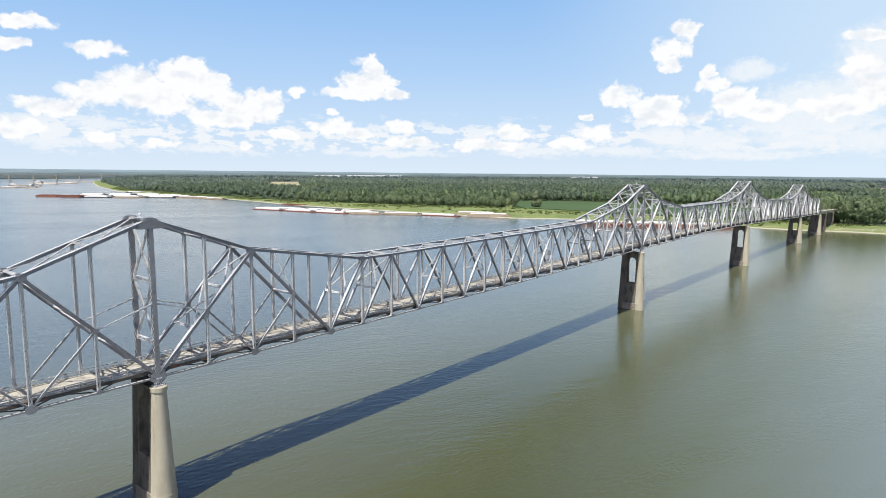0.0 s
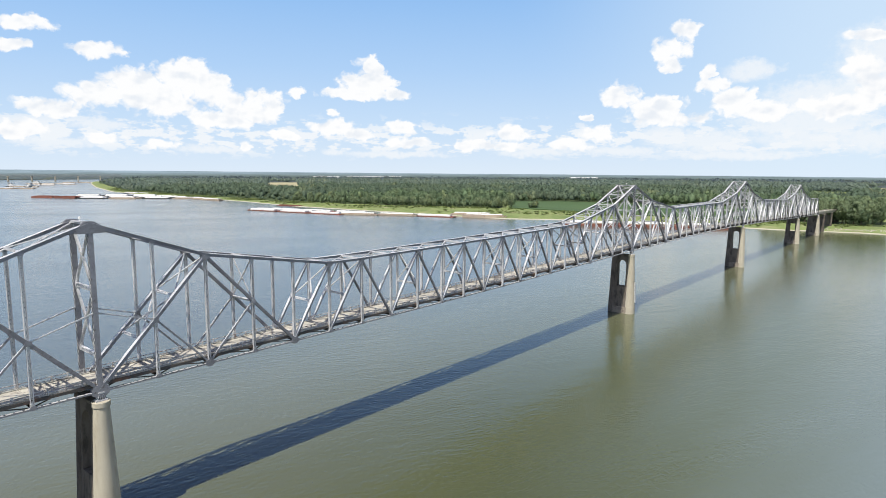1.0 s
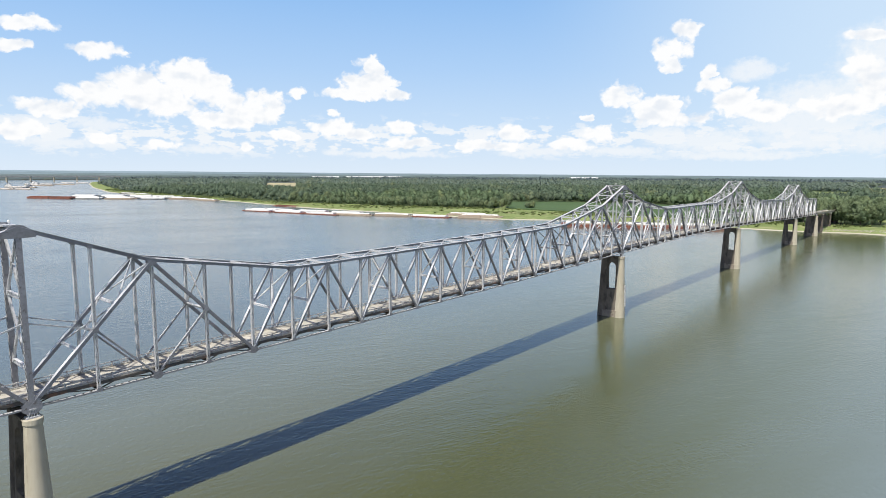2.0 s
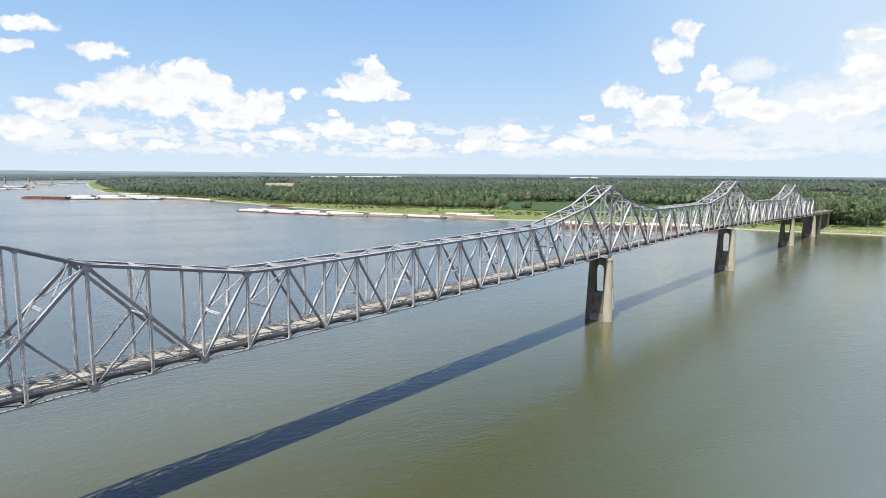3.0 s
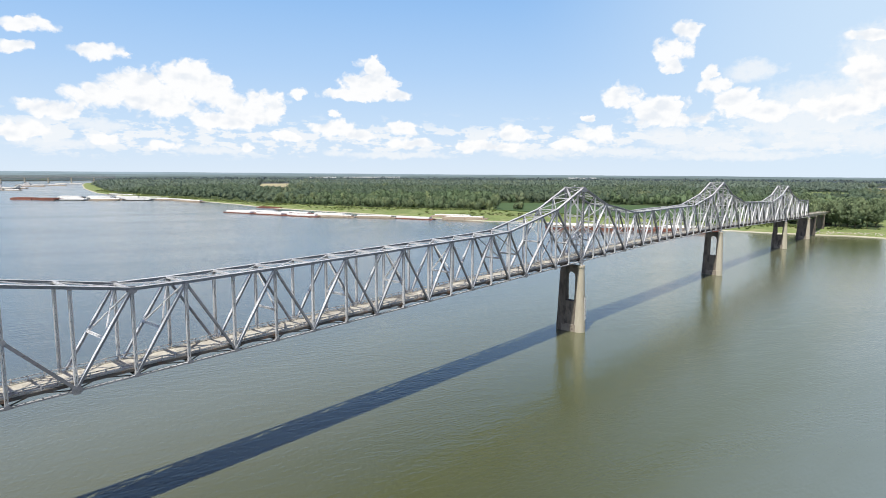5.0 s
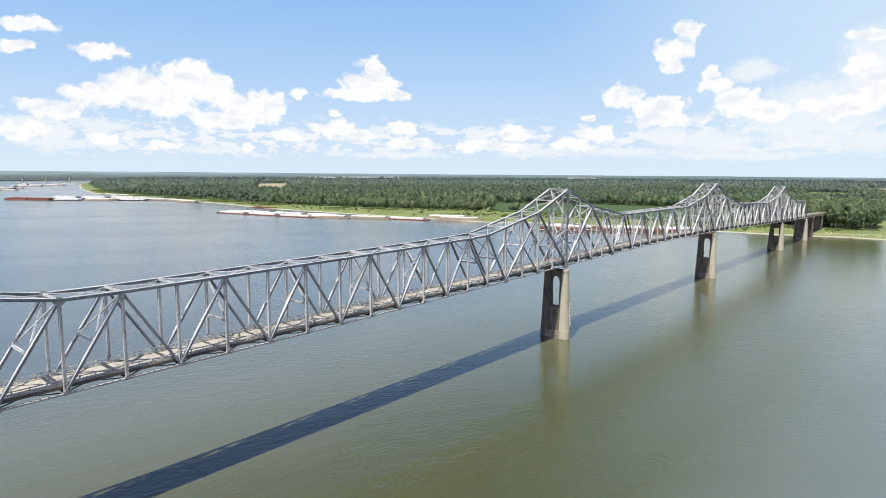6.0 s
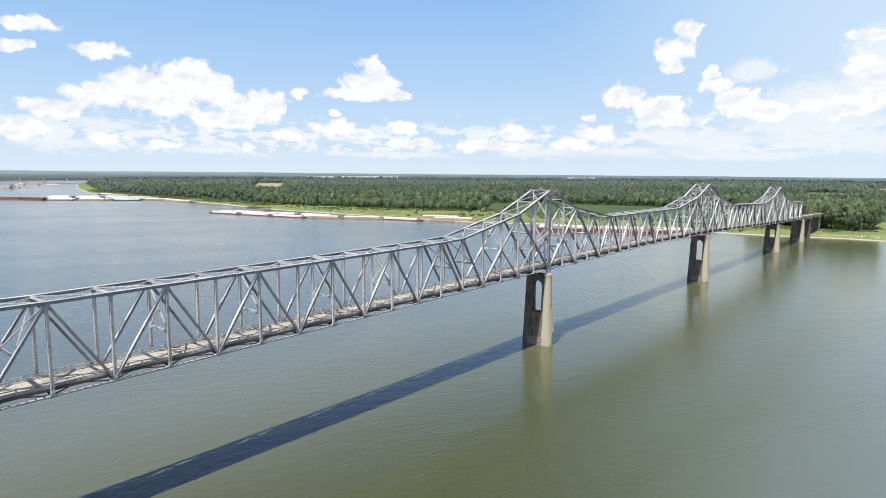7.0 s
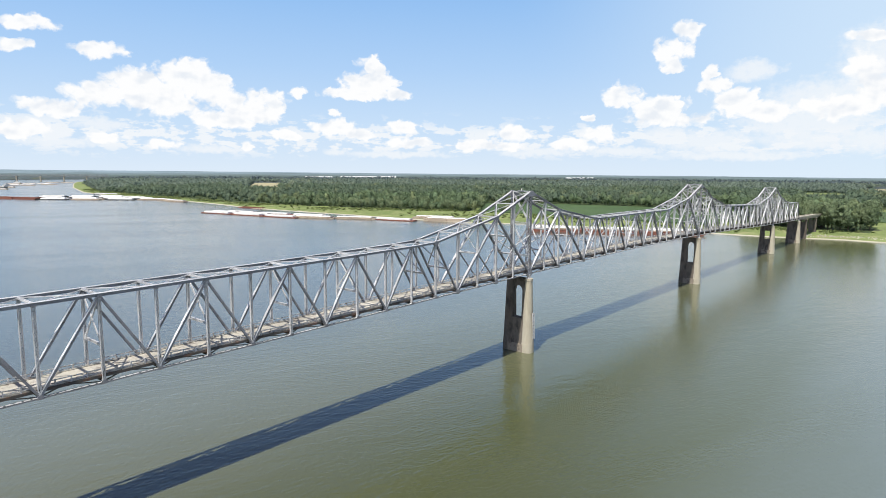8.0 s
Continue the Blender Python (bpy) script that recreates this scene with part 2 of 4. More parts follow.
RAILING = surface("railing_paint", (0.55, 0.54, 0.52), (0.40, 0.385, 0.37), 0.6, 0.0, 0.3, 3.0, (0.17, 0.12, 0.095), 0.5, 1.3, 0.2, 6.0)
SAND = surface("river_sand", (0.42, 0.395, 0.325), (0.34, 0.315, 0.25), 0.95, 0.0, 0.03, 0.3, None, 0, 0.1, 0.5, 1.0, specular=0.1)
GRASS = surface("bank_grass", (0.186, 0.227, 0.084), (0.119, 0.159, 0.057), 0.9, 0.0, 0.02, 0.25, (0.252, 0.247, 0.131), 0.45, 0.06, 1.0, 0.6, specular=0.1)
FLOOR = surface("forest_floor", (0.0638, 0.085, 0.0382), (0.0467, 0.0663, 0.0298), 0.95, 0.0, 0.02, 0.2, None, 0, 0.1, 1.0, 0.5, specular=0.1)
CROP = surface("crop_leaves", (0.054, 0.090, 0.036), (0.065, 0.105, 0.042), 0.85, 0.0, 0.01, 0.2, None, 0, 0.1, 1.0, 0.8, specular=0.15)
LEAVES = surface("leaves", (0.141, 0.194, 0.103), (0.085, 0.131, 0.073), 0.75, 0.0, 0.06, 0.8, (0.188, 0.226, 0.105), 0.4, 0.045, 0, 1.0, island=0.3, specular=0.15, leafy=0.3)
# a brighter copy of the leaf colour, to lift crowns that shade themselves
LIT_TREE_LEAVES = surface("lit_tree_leaves", (0.224, 0.280, 0.157), (0.146, 0.199, 0.112), 0.75, 0.0, 0.06, 0.8, (0.263, 0.302, 0.151), 0.4, 0.045, 0, 1.0, island=0.3, specular=0.15, leafy=0.4)
# distance haze mixed into the leaf colours: greyer and bluer farther out
MID_HAZE_LEAVES = surface("hazed_woods_leaves", (0.137, 0.181, 0.119), (0.091, 0.133, 0.093), 0.8, 0.0, 0.02, 0.5, (0.185, 0.218, 0.121), 0.4, 0.012, 0, 1.0, island=0.25, specular=0.1, leafy=0.45)
BACK_HAZE_LEAVES = surface("hazed_back_leaves", (0.182, 0.230, 0.180), (0.135, 0.180, 0.148), 0.85, 0.0, 0.006, 0.1, (0.223, 0.260, 0.171), 0.4, 0.008, 0, 1.0, island=0.2, specular=0.1, leafy=0.45)
FAR_HAZE_LEAVES = surface("hazed_far_canopy", (0.132, 0.164, 0.168), (0.103, 0.135, 0.145), 0.9, 0.0, 0.006, 0.04, (0.147, 0.167, 0.122), 0.4, 0.012, 1.0, 0.3, island=0.2, specular=0.1, leafy=0.45)
SHRUB = surface("willow_scrub", (0.187, 0.229, 0.080), (0.122, 0.164, 0.056), 0.8, 0.0, 0.05, 0.3, (0.187, 0.196, 0.094), 0.4, 0.05, 0.4, 1.0, island=0.3, specular=0.15, leafy=0.3)
STONE = surface("pale_stone", (0.493, 0.468, 0.408), (0.374, 0.348, 0.297), 0.9, 0.0, 0.1, 1.0, None, 0, 0.1, 0.5, 3.0, island=0.2, specular=0.2)
BARK = surface("bark", (0.136, 0.111, 0.085), (0.085, 0.068, 0.051), 0.9, 0.0, 0.3, 2.0)
COVER = surface("white_barge_cover", (0.663, 0.654, 0.629), (0.561, 0.552, 0.527), 0.5, 0.0, 0.05, 0.6, (0.357, 0.323, 0.281), 0.3, 0.25, 0.1, 2.0)
RUST = surface("rust_red_hull", (0.221, 0.0808, 0.0553), (0.17, 0.0638, 0.0425), 0.7, 0.0, 0.05, 0.5, (0.0935, 0.051, 0.0382), 0.5, 0.3, 0.2, 2.0, objects=0.2)
TAN = surface("tan_barge_paint", (0.391, 0.323, 0.246), (0.323, 0.264, 0.204), 0.7, 0.0, 0.05, 0.5, (0.187, 0.111, 0.0765), 0.4, 0.3, 0.2, 2.0)
BLACK = surface("tarred_steel", (0.0255, 0.0255, 0.0272), (0.0425, 0.0399, 0.0382), 0.6, 0.0, 0.1, 1.0)
WHITE = surface("white_paint", (0.68, 0.68, 0.663), (0.595, 0.595, 0.578), 0.5, 0.0, 0.2, 1.0, (0.383, 0.357, 0.323), 0.2, 0.5, 0.1, 3.0)
PALE_SOIL = surface("pale_stubble", (0.357, 0.323, 0.204), (0.289, 0.264, 0.162), 0.95, 0.0, 0.01, 0.1, None, 0, 0.1, 0.4, 0.5, specular=0.1)
GLASS_DARK = surface("cabin_windows", (0.0255, 0.0298, 0.034), (0.034, 0.0382, 0.0425), 0.15, 0.0, 0.5, 2.0, bump=0)
WATER = water_surface()

# ---- mesh helpers ----


class Geo:
    """Points and faces gathered for one mesh."""

    def __init__(self):
        self.v, self.f = [], []

    def add(self, points, faces):
        k = len(self.v)
        self.v += [tuple(p) for p in points]
        self.f += [tuple(i + k for i in f) for f in faces]
        return self

    def bar(self, p, q, wa, wb, ref=(0, 0, 1), off=(0, 0), grow=0.0):
        """A square bar from p to q, wa wide towards ref and wb across it."""
        p, q, ref = Vector(p), Vector(q), Vector(ref)
        d = (q - p).normalized()
        a = (ref - ref.dot(d) * d)
        a = a.normalized() if a.length > 1e-6 else d.orthogonal().normalized()
        b = d.cross(a)
        p, q = p - d * grow + a * off[0] + b * off[1], q + d * grow + a * off[0] + b * off[1]
        pts = [e + a * (s * wa / 2) + b * (u * wb / 2) for e in (p, q) for s, u in ((-1, -1), (1, -1), (1, 1), (-1, 1))]
        return self.add(pts, [(3, 2, 1, 0), (4, 5, 6, 7), (0, 1, 5, 4), (1, 2, 6, 5), (2, 3, 7, 6), (3, 0, 4, 7)])

    def laced(self, p, q, wa, wb, ref=(0, 0, 1), plate=0.09, pitch=0.0, lace=0.12, sides=(-1, 1), frame_too=True, battens=False):
        """Two channels joined by zigzag lacing bars on the faces that look along ref; the channels may be left out."""
        p, q, ref = Vector(p), Vector(q), Vector(ref)
        for s in (-1, 1) if frame_too else ():
            self.bar(p, q, wa, plate, ref, (0, s * (wb - plate) / 2))
            for u in (-1, 1):
                self.bar(p, q, 0.03, 0.10, ref, (u * (wa / 2 - 0.015), s * (wb / 2 - 0.09)))
        d = q - p
        length = d.length
        d.normalize()
        a = (ref - ref.dot(d) * d).normalized()
        b = d.cross(a)
        n = max(2, int(length / (pitch or wb * 1.1)))
        for u in sides:
            for i in range(n):
                s = 1 if i % 2 else -1
                reach = 0.0 if battens else s * max(0.1, wb * 0.5 - lace * 0.6)
                e0 = p + d * (length * (i + (0.12 if battens else 0.0)) / n) + a * (u * (wa / 2 + 0.012)) + b * reach
                e1 = p + d * (length * (i + (0.88 if battens else 1.0)) / n) + a * (u * (wa / 2 + 0.012)) - b * reach
                self.bar(e0, e1, 0.025, wb if battens else lace, a)
        for e in (p + d * 0.45, q - d * 0.45):
            for u in sides:
                self.bar(e - d * 0.4, e + d * 0.4, 0.03, wb, a, (u * (wa / 2 + 0.03), 0))
        return self

    def plate(self, centre, outline, thick):
        """An upright plate in a truss's plane: outline of (x, z) about the centre."""
        k = len(outline)
        c = Vector(centre)
        pts = [c + Vector((x, s * thick / 2, z)) for s in (-1, 1) for x, z in outline]
        faces = [tuple(range(k)), tuple(range(2 * k - 1, k - 1, -1))]
        faces += [(i, i + k, (i + 1) % k + k, (i + 1) % k) for i in range(k)]
        return self.add(pts, faces)

    def box(self, lo, hi):
        x0, y0, z0 = lo
        x1, y1, z1 = hi
        return self.bar(((x0 + x1) / 2, (y0 + y1) / 2, z0), ((x0 + x1) / 2, (y0 + y1) / 2, z1), x1 - x0, y1 - y0, (1, 0, 0))

    def lathe(self, centre, rings, sides=28):
        """A round body from (radius, height) rings."""
        cx, cy = centre
        pts = [(cx + r * math.cos(2 * math.pi * i / sides), cy + r * math.sin(2 * math.pi * i / sides), z) for r, z in rings for i in range(sides)]
        faces = [(j * sides + i, j * sides + (i + 1) % sides, (j + 1) * sides + (i + 1) % sides, (j + 1) * sides + i)
                 for j in range(len(rings) - 1) for i in range(sides)]
        faces += [tuple(range(sides - 1, -1, -1)), tuple((len(rings) - 1) * sides + i for i in range(sides))]
        return self.add(pts, faces)

    def mesh(self, name, base=(0, 0, 0)):
        me = bpy.data.meshes.new(name)
        b = Vector(base)
        me.from_pydata([Vector(p) - b for p in self.v], [], self.f)
        me.update()
        return me


BASE = {}


def thing(name, base=(0, 0, 0), label="", category="", group="", kind=""):
    ob = new(name)
    ob.empty_display_size = 0.5
    ob.location = base
    BASE[ob] = Vector(base)
    return tagged(ob, label, category, group, kind)


def part(name, geo, material, parent=None, label="", smooth=False):
    """One mesh, a part of its parent."""
    base = BASE.get(parent, Vector((0, 0, 0)))
    me = geo if isinstance(geo, bpy.types.Mesh) else geo.mesh(name, base)
    if not me.materials:
        me.materials.append(material)
    ob = new(name, me)
    if parent is not None:
        ob.parent = parent
        BASE[ob] = base
    if smooth:
        me.polygons.foreach_set("use_smooth", [True] * len(me.polygons))
    # the small bars of a lacing cannot be told apart one by one
    return tagged(ob, label, kind="stuff" if name == "lacing" else "")


def array_mesh(name, points, faces, material, normals=None):
    """A mesh from arrays of points and of faces with one number of corners."""
    me = bpy.data.meshes.new(name)
    points, faces = np.asarray(points, float), np.asarray(faces, int)
    k = faces.shape[1]
    me.vertices.add(len(points))
    me.vertices.foreach_set("co", points.ravel())
    me.loops.add(faces.size)
    me.loops.foreach_set("vertex_index", faces.ravel())
    me.polygons.add(len(faces))
    me.polygons.foreach_set("loop_start", np.arange(0, faces.size, k))
    me.update(calc_edges=True)
    if normals is not None:
        me.polygons.foreach_set("use_smooth", np.ones(len(faces), bool))
        me.normals_split_custom_set_from_vertices(np.asarray(normals, float))
    me.materials.append(material)
    return me


# ---- the river and the land ----
SHORE_Y = [-5200, -600, -61, -20, 4, 36, 78, 274, 305, 342, 433, 546, 658, 773, 934, 1085, 1300, 1702, 2200, 2762, 3150, 3300, 3500, 4150]
SHORE_X = [900, 735, 713, 711, 703, 694, 691, 657, 639, 617, 611, 606, 599, 597, 620, 631, 615, 668, 813, 1004, 1150, 1290, 1500, 2100]
EDGE_Y = [-5200, -600, -60, 0, 70, 400, 473, 607, 847, 1085, 1300, 1702, 2200, 2762, 3150, 3300, 3500, 4150]
EDGE_X = [960, 790, 764, 760, 758, 735, 728, 677, 642, 660, 655, 700, 850, 1037, 1182, 1325, 1540, 2140]
OPEN_SIDE = [(700, -44), (800, -44), (900, -28), (1110, 6), (1250, -10), (1250, -140), (700, -140)]
CLEARING = [(640, 82), (1060, 82), (1037, 286), (1000, 472), (918, 547), (739, 432), (640, 400)]
FAR_BANK = 4150.0


def shore(y):
    return np.interp(y, SHORE_Y, SHORE_X)


def inside(x, y, polygon):
    hit = np.zeros(np.shape(x), bool)
    for (xa, ya), (xb, yb) in zip(polygon, polygon[1:] + polygon[:1]):
        hit ^= ((ya > y) != (yb > y)) & (x < (xb - xa) * (y - ya) / (yb - ya + 1e-12) + xa)
    return hit


def land_height(x, y):
    o = x - shore(y)
    z = np.interp(o, [-60, 0, 6, 18, 45, 90, 400], [-5, -0.15, 0.7, 2.2, 3.6, 4.6, 5.0])
    far = np.interp(y, [FAR_BANK - 40, FAR_BANK + 30], [-5, 5])
    return np.maximum(z, far)


def build_ground():
    ys = np.concatenate([np.linspace(-4950, -500, 10), np.linspace(-400, 1500, 150), np.linspace(1540, 3600, 60), np.linspace(3700, 4950, 24)])
    os_ = np.concatenate([np.linspace(-6000, -200, 12), [-60, -20, 0, 3, 6, 10, 14, 18, 25, 35, 45, 55, 65, 80, 95, 110], np.linspace(130, 420, 14),
                          np.linspace(480, 1500, 18), np.linspace(1700, 5200, 14)])
    yy, oo = np.meshgrid(ys, os_, indexing="ij")
    wiggle = np.array([[2.5 * noise.noise(Vector((y / 22.0, 3.1, 0))) for o in os_] for y in ys])
    xx = shore(yy) + oo + wiggle * (np.abs(oo) < 70)
    zz = land_height(xx - wiggle * (np.abs(oo) < 70), yy)
    bumps = np.array([[noise.noise(Vector((x / 14.0, y / 14.0, 0.7))) for x, y in zip(rx, ry)] for rx, ry in zip(xx, yy)])
    zz = zz + 0.35 * bumps * (oo > 10)
    nj, ni = len(ys), len(os_)
    idx = np.arange(nj * ni).reshape(nj, ni)
    faces = np.stack([idx[:-1, :-1], idx[:-1, 1:], idx[1:, 1:], idx[1:, :-1]], -1).reshape(-1, 4)
    pts = np.stack([xx, yy, zz], -1).reshape(-1, 3)
    me = array_mesh("ground", pts, faces, SAND)
    me.materials.append(GRASS)
    me.materials.append(FLOOR)
    c = pts[faces].mean(1)
    off = oo.reshape(-1)[faces].mean(1)
    edge = np.interp(c[:, 1], EDGE_Y, EDGE_X)
    kind = np.where(off < 6.5, 0, np.where((c[:, 0] < edge + 6) | inside(c[:, 0], c[:, 1], CLEARING) | inside(c[:, 0], c[:, 1], OPEN_SIDE), 1, 2))
    me.polygons.foreach_set("material_index", kind)
    me.polygons.foreach_set("use_smooth", np.ones(len(faces), bool))
    tagged(new("ground", me), "low green river bank with a sandy edge and wooded flat land", "ground", kind="structure")
    # the river
    ext = 4990.0
    ring = [(ext * math.cos(a), ext * math.sin(a), 0.0) for a in np.linspace(0, 2 * math.pi, 96, endpoint=False)]
    w = Geo().add(ring, [tuple(range(96))]).mesh("water")
    w.materials.append(WATER)
    tagged(new("water", w), "wide muddy green river with small wind ripples", "river", kind="structure")


build_ground()

# ---- the bridge ----
PANEL = 9.71
WIDE = 7.4
TOWERS = (0, 22, 40, 58)
GRADE_K = [-10, 0, 5, 11, 17, 22, 27, 31, 35, 40, 44, 58, 68, 80]
GRADE_Z = [23.6, 24.3, 24.9, 25.5, 26.5, 27.4, 28.0, 28.3, 28.1, 27.6, 26.6, 22.9, 21.0, 18.6]


def low(k):
    """Height of the bottom chord over the water: an easy crest over the third pier."""
    return float(np.mean(np.interp(k + np.linspace(-3, 3, 7), GRADE_K, GRADE_Z)))


def depth(k):
    """Height of the truss over its bottom chord at a panel point."""
    n = min(abs(k - t) for t in TOWERS)
    return float(np.interp(n, [0, 2, 5, 6], [27.8, 20.7, 15.6, 15.4]))


def K(k, y=0.0, up=0.0):
    return Vector((PANEL * k, y, low(k) + up))


def T(k, y=0.0, up=0.0):
    return Vector((PANEL * k, y, low(k) + depth(k) + up))


UP, ALONG, ACROSS = (0, 0, 1), (1, 0, 0), (0, 1, 0)
HEX = [(-1, -0.45), (-0.45, -1), (0.45, -1), (1, -0.45), (1, 0.45), (0.45, 1), (-0.45, 1), (-1, 0.45)]


def gusset(span, at, size, y):
    for s in (-1, 1):
        g = Geo().plate(at + Vector((0, s * 0.355, 0)), [(x * size, z * size * 0.8) for x, z in HEX], 0.04)
        part("gusset_plate", g, STEEL_GREY, span)


def diagonal(span, a, b, wide=0.62, deep=0.6):
    d = b - a
    # darkened sides and a bright upper face put the sun's side into the paint
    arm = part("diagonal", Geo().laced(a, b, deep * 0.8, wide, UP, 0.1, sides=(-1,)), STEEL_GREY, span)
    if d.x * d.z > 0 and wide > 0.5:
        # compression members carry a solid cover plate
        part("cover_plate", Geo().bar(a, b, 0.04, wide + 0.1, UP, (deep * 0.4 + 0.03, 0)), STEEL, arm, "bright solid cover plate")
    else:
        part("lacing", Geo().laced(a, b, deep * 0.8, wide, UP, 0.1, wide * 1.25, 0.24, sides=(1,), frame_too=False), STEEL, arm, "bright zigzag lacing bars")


def sway(span, k, z0, z1, a=0.22):
    """A cross brace between the two trusses, with a laced strut below it."""
    p0, p1 = Vector((PANEL * k, 0, z0)), Vector((PANEL * k, WIDE, z0))
    q0, q1 = Vector((PANEL * k, 0, z1)), Vector((PANEL * k, WIDE, z1))
    part("sway_strut", Geo().laced(p0, p1, 0.3, 0.5, ALONG, 0.07), STEEL, span)
    part("sway_brace", Geo().laced(p0, q1, 0.16, 0.34, ALONG, 0.06, 0.7), STEEL, span)
    part("sway_brace", Geo().laced(p1, q0, 0.16, 0.34, ALONG, 0.06, 0.7), STEEL, span)


def inclined_sway(span, a, b, fractions):
    """Struts and braces between a pair of sloping members that run from a to b."""
    far = Vector((0, WIDE, 0))
    pts = [a.lerp(b, f) for f in fractions]
    n = (b - a).cross(Vector((0, 1, 0))).normalized()
    for p in pts:
        part("sway_strut", Geo().laced(p, p + far, 0.3, 0.5, n, 0.07), STEEL, span)
    for p, q in zip(pts, pts[1:] + [b]):
        part("sway_brace", Geo().laced(p, q + far, 0.16, 0.34, n, 0.06, 0.7), STEEL, span)
        part("sway_brace", Geo().laced(p + far, q, 0.16, 0.34, n, 0.06, 0.7), STEEL, span)


def truss_side(span, k0, k1, y):
    """One truss from panel point k0 to k1."""
    tops = [k for k in range(k0, k1 + 1)]
    if k1 == 68:
        tops = tops[:-1]
    if k0 == -10:
        tops = tops[1:]
    for a, b in zip(tops, tops[1:]):
        g = Geo()
        for s in (-1, 1):
            g.bar(T(a, y), T(b, y), 0.48, 0.08, UP, (0.02, s * 0.25))
            g.bar(T(a, y), T(b, y), 0.04, 0.16, UP, (-0.23, s * 0.28))
        p, q = T(a, y, -0.27), T(b, y, -0.27)
        for i in range(12):
            s = 1 if i % 2 else -1
            g.bar(p.lerp(q, i / 12) + Vector((0, s * 0.19, 0)), p.lerp(q, (i + 1) / 12) - Vector((0, s * 0.19, 0)), 0.03, 0.1, UP)
        # chord sides in the shade tone, the cover plate in the sunlit tone
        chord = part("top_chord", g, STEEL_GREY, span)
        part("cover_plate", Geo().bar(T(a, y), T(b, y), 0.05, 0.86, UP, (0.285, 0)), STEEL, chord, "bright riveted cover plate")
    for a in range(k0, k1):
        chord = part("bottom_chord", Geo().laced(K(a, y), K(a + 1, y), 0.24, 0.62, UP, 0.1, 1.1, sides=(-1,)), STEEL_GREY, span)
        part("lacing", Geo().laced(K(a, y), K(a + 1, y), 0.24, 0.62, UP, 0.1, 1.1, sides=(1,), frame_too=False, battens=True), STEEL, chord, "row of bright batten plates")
    for k in range(k0, k1 + 1):
        tower = k in TOWERS
        if tower and k != k0:
            continue
        if k in (-10, 68):
            continue
        if tower:
            # shade tone on the post, sunlit tone on the lacing towards the sun
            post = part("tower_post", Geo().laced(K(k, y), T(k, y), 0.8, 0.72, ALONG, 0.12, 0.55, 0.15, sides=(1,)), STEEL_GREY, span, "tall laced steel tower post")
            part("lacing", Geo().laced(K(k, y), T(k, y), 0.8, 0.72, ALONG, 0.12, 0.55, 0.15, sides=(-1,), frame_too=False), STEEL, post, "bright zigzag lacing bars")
        else:
            # four corner angles, laced on all four sides
            g = Geo()
            for u in (-0.2, 0.2):
                for v in (-0.2, 0.2):
                    g.bar(K(k, y), T(k, y), 0.11, 0.11, ALONG, (u, v))
            g.laced(K(k, y), T(k, y), 0.48, 0.46, ACROSS, 0.06, 0.74, 0.14, frame_too=False)
            g.laced(K(k, y), T(k, y), 0.44, 0.5, ALONG, 0.06, 0.8, 0.26, sides=(1,), frame_too=False)
            post = part("vertical", g, STEEL, span)
            part("lacing", Geo().laced(K(k, y), T(k, y), 0.44, 0.5, ALONG, 0.06, 0.8, 0.26, sides=(-1,), frame_too=False), STEEL, post, "bright zigzag lacing bars")
    gs = range(k0 if k0 in (0, -10) or k0 in TOWERS else k0 + 1, k1 + (1 if k1 == 68 else 0))
    for k in gs:
        n = min(abs(k - t) for t in TOWERS)
        gusset(span, K(k, y, 0.15), 1.35 if n == 0 else 0.85 if n in (2, 4) else 0.46, y)
        if k in tops and n == 0:
            # the broad peak plate where the chords meet over the post
            for s in (-1, 1):
                peak = [(-2.3, -1.45), (-0.6, -1.5), (0.6, -1.5), (2.3, -1.45), (2.3, -0.75), (0.7, 0.42), (-0.7, 0.42), (-2.3, -0.75)]
                part("gusset_plate", Geo().plate(T(k, y) + Vector((0, s * 0.39, 0)), peak, 0.04), STEEL_GREY, span)
        elif k in tops:
            gusset(span, T(k, y, -0.15), 0.8 if n in (2, 5) else 0.42, y)


def cantilever(span, t, s, y):
    """The web by a tower at panel t towards s (1 away, -1 back): four panels."""
    k = lambda n: t + s * n
    diagonal(span, K(k(0), y, 0.3), T(k(2), y, -0.2), 0.66, 0.66)
    diagonal(span, T(k(2), y, -0.2), K(k(4), y, 0.3), 0.66, 0.66)
    m1 = K(k(0), y).lerp(T(k(2), y), 0.5)
    m3 = T(k(2), y).lerp(K(k(4), y), 0.5)
    diagonal(span, m1, K(k(2), y, 0.2), 0.4, 0.36)
    diagonal(span, m3, K(k(2), y, 0.2), 0.4, 0.36)
    post = Vector((PANEL * t, y, low(t) + 13.3))
    part("collar_strut", Geo().laced(m1, post, 0.2, 0.3, UP, 0.05, 0.8), STEEL, span)
    for m in (m1, m3):
        gusset(span, m, 0.5, y)


def web(span, pairs, y):
    for (a, ta), (b, tb) in pairs:
        p = T(a, y, -0.1) if ta else K(a, y, 0.2)
        q = T(b, y, -0.1) if tb else K(b, y, 0.2)
        diagonal(span, p, q, 0.56, 0.5)


def zigzag(k0, k1, top_first):
    """Single panel diagonals from k0 to k1, starting at the top or the bottom chord."""
    up = top_first
    out = []
    for k in range(k0, k1):
        out.append(((k, up), (k + 1, not up)))
        up = not up
    return out


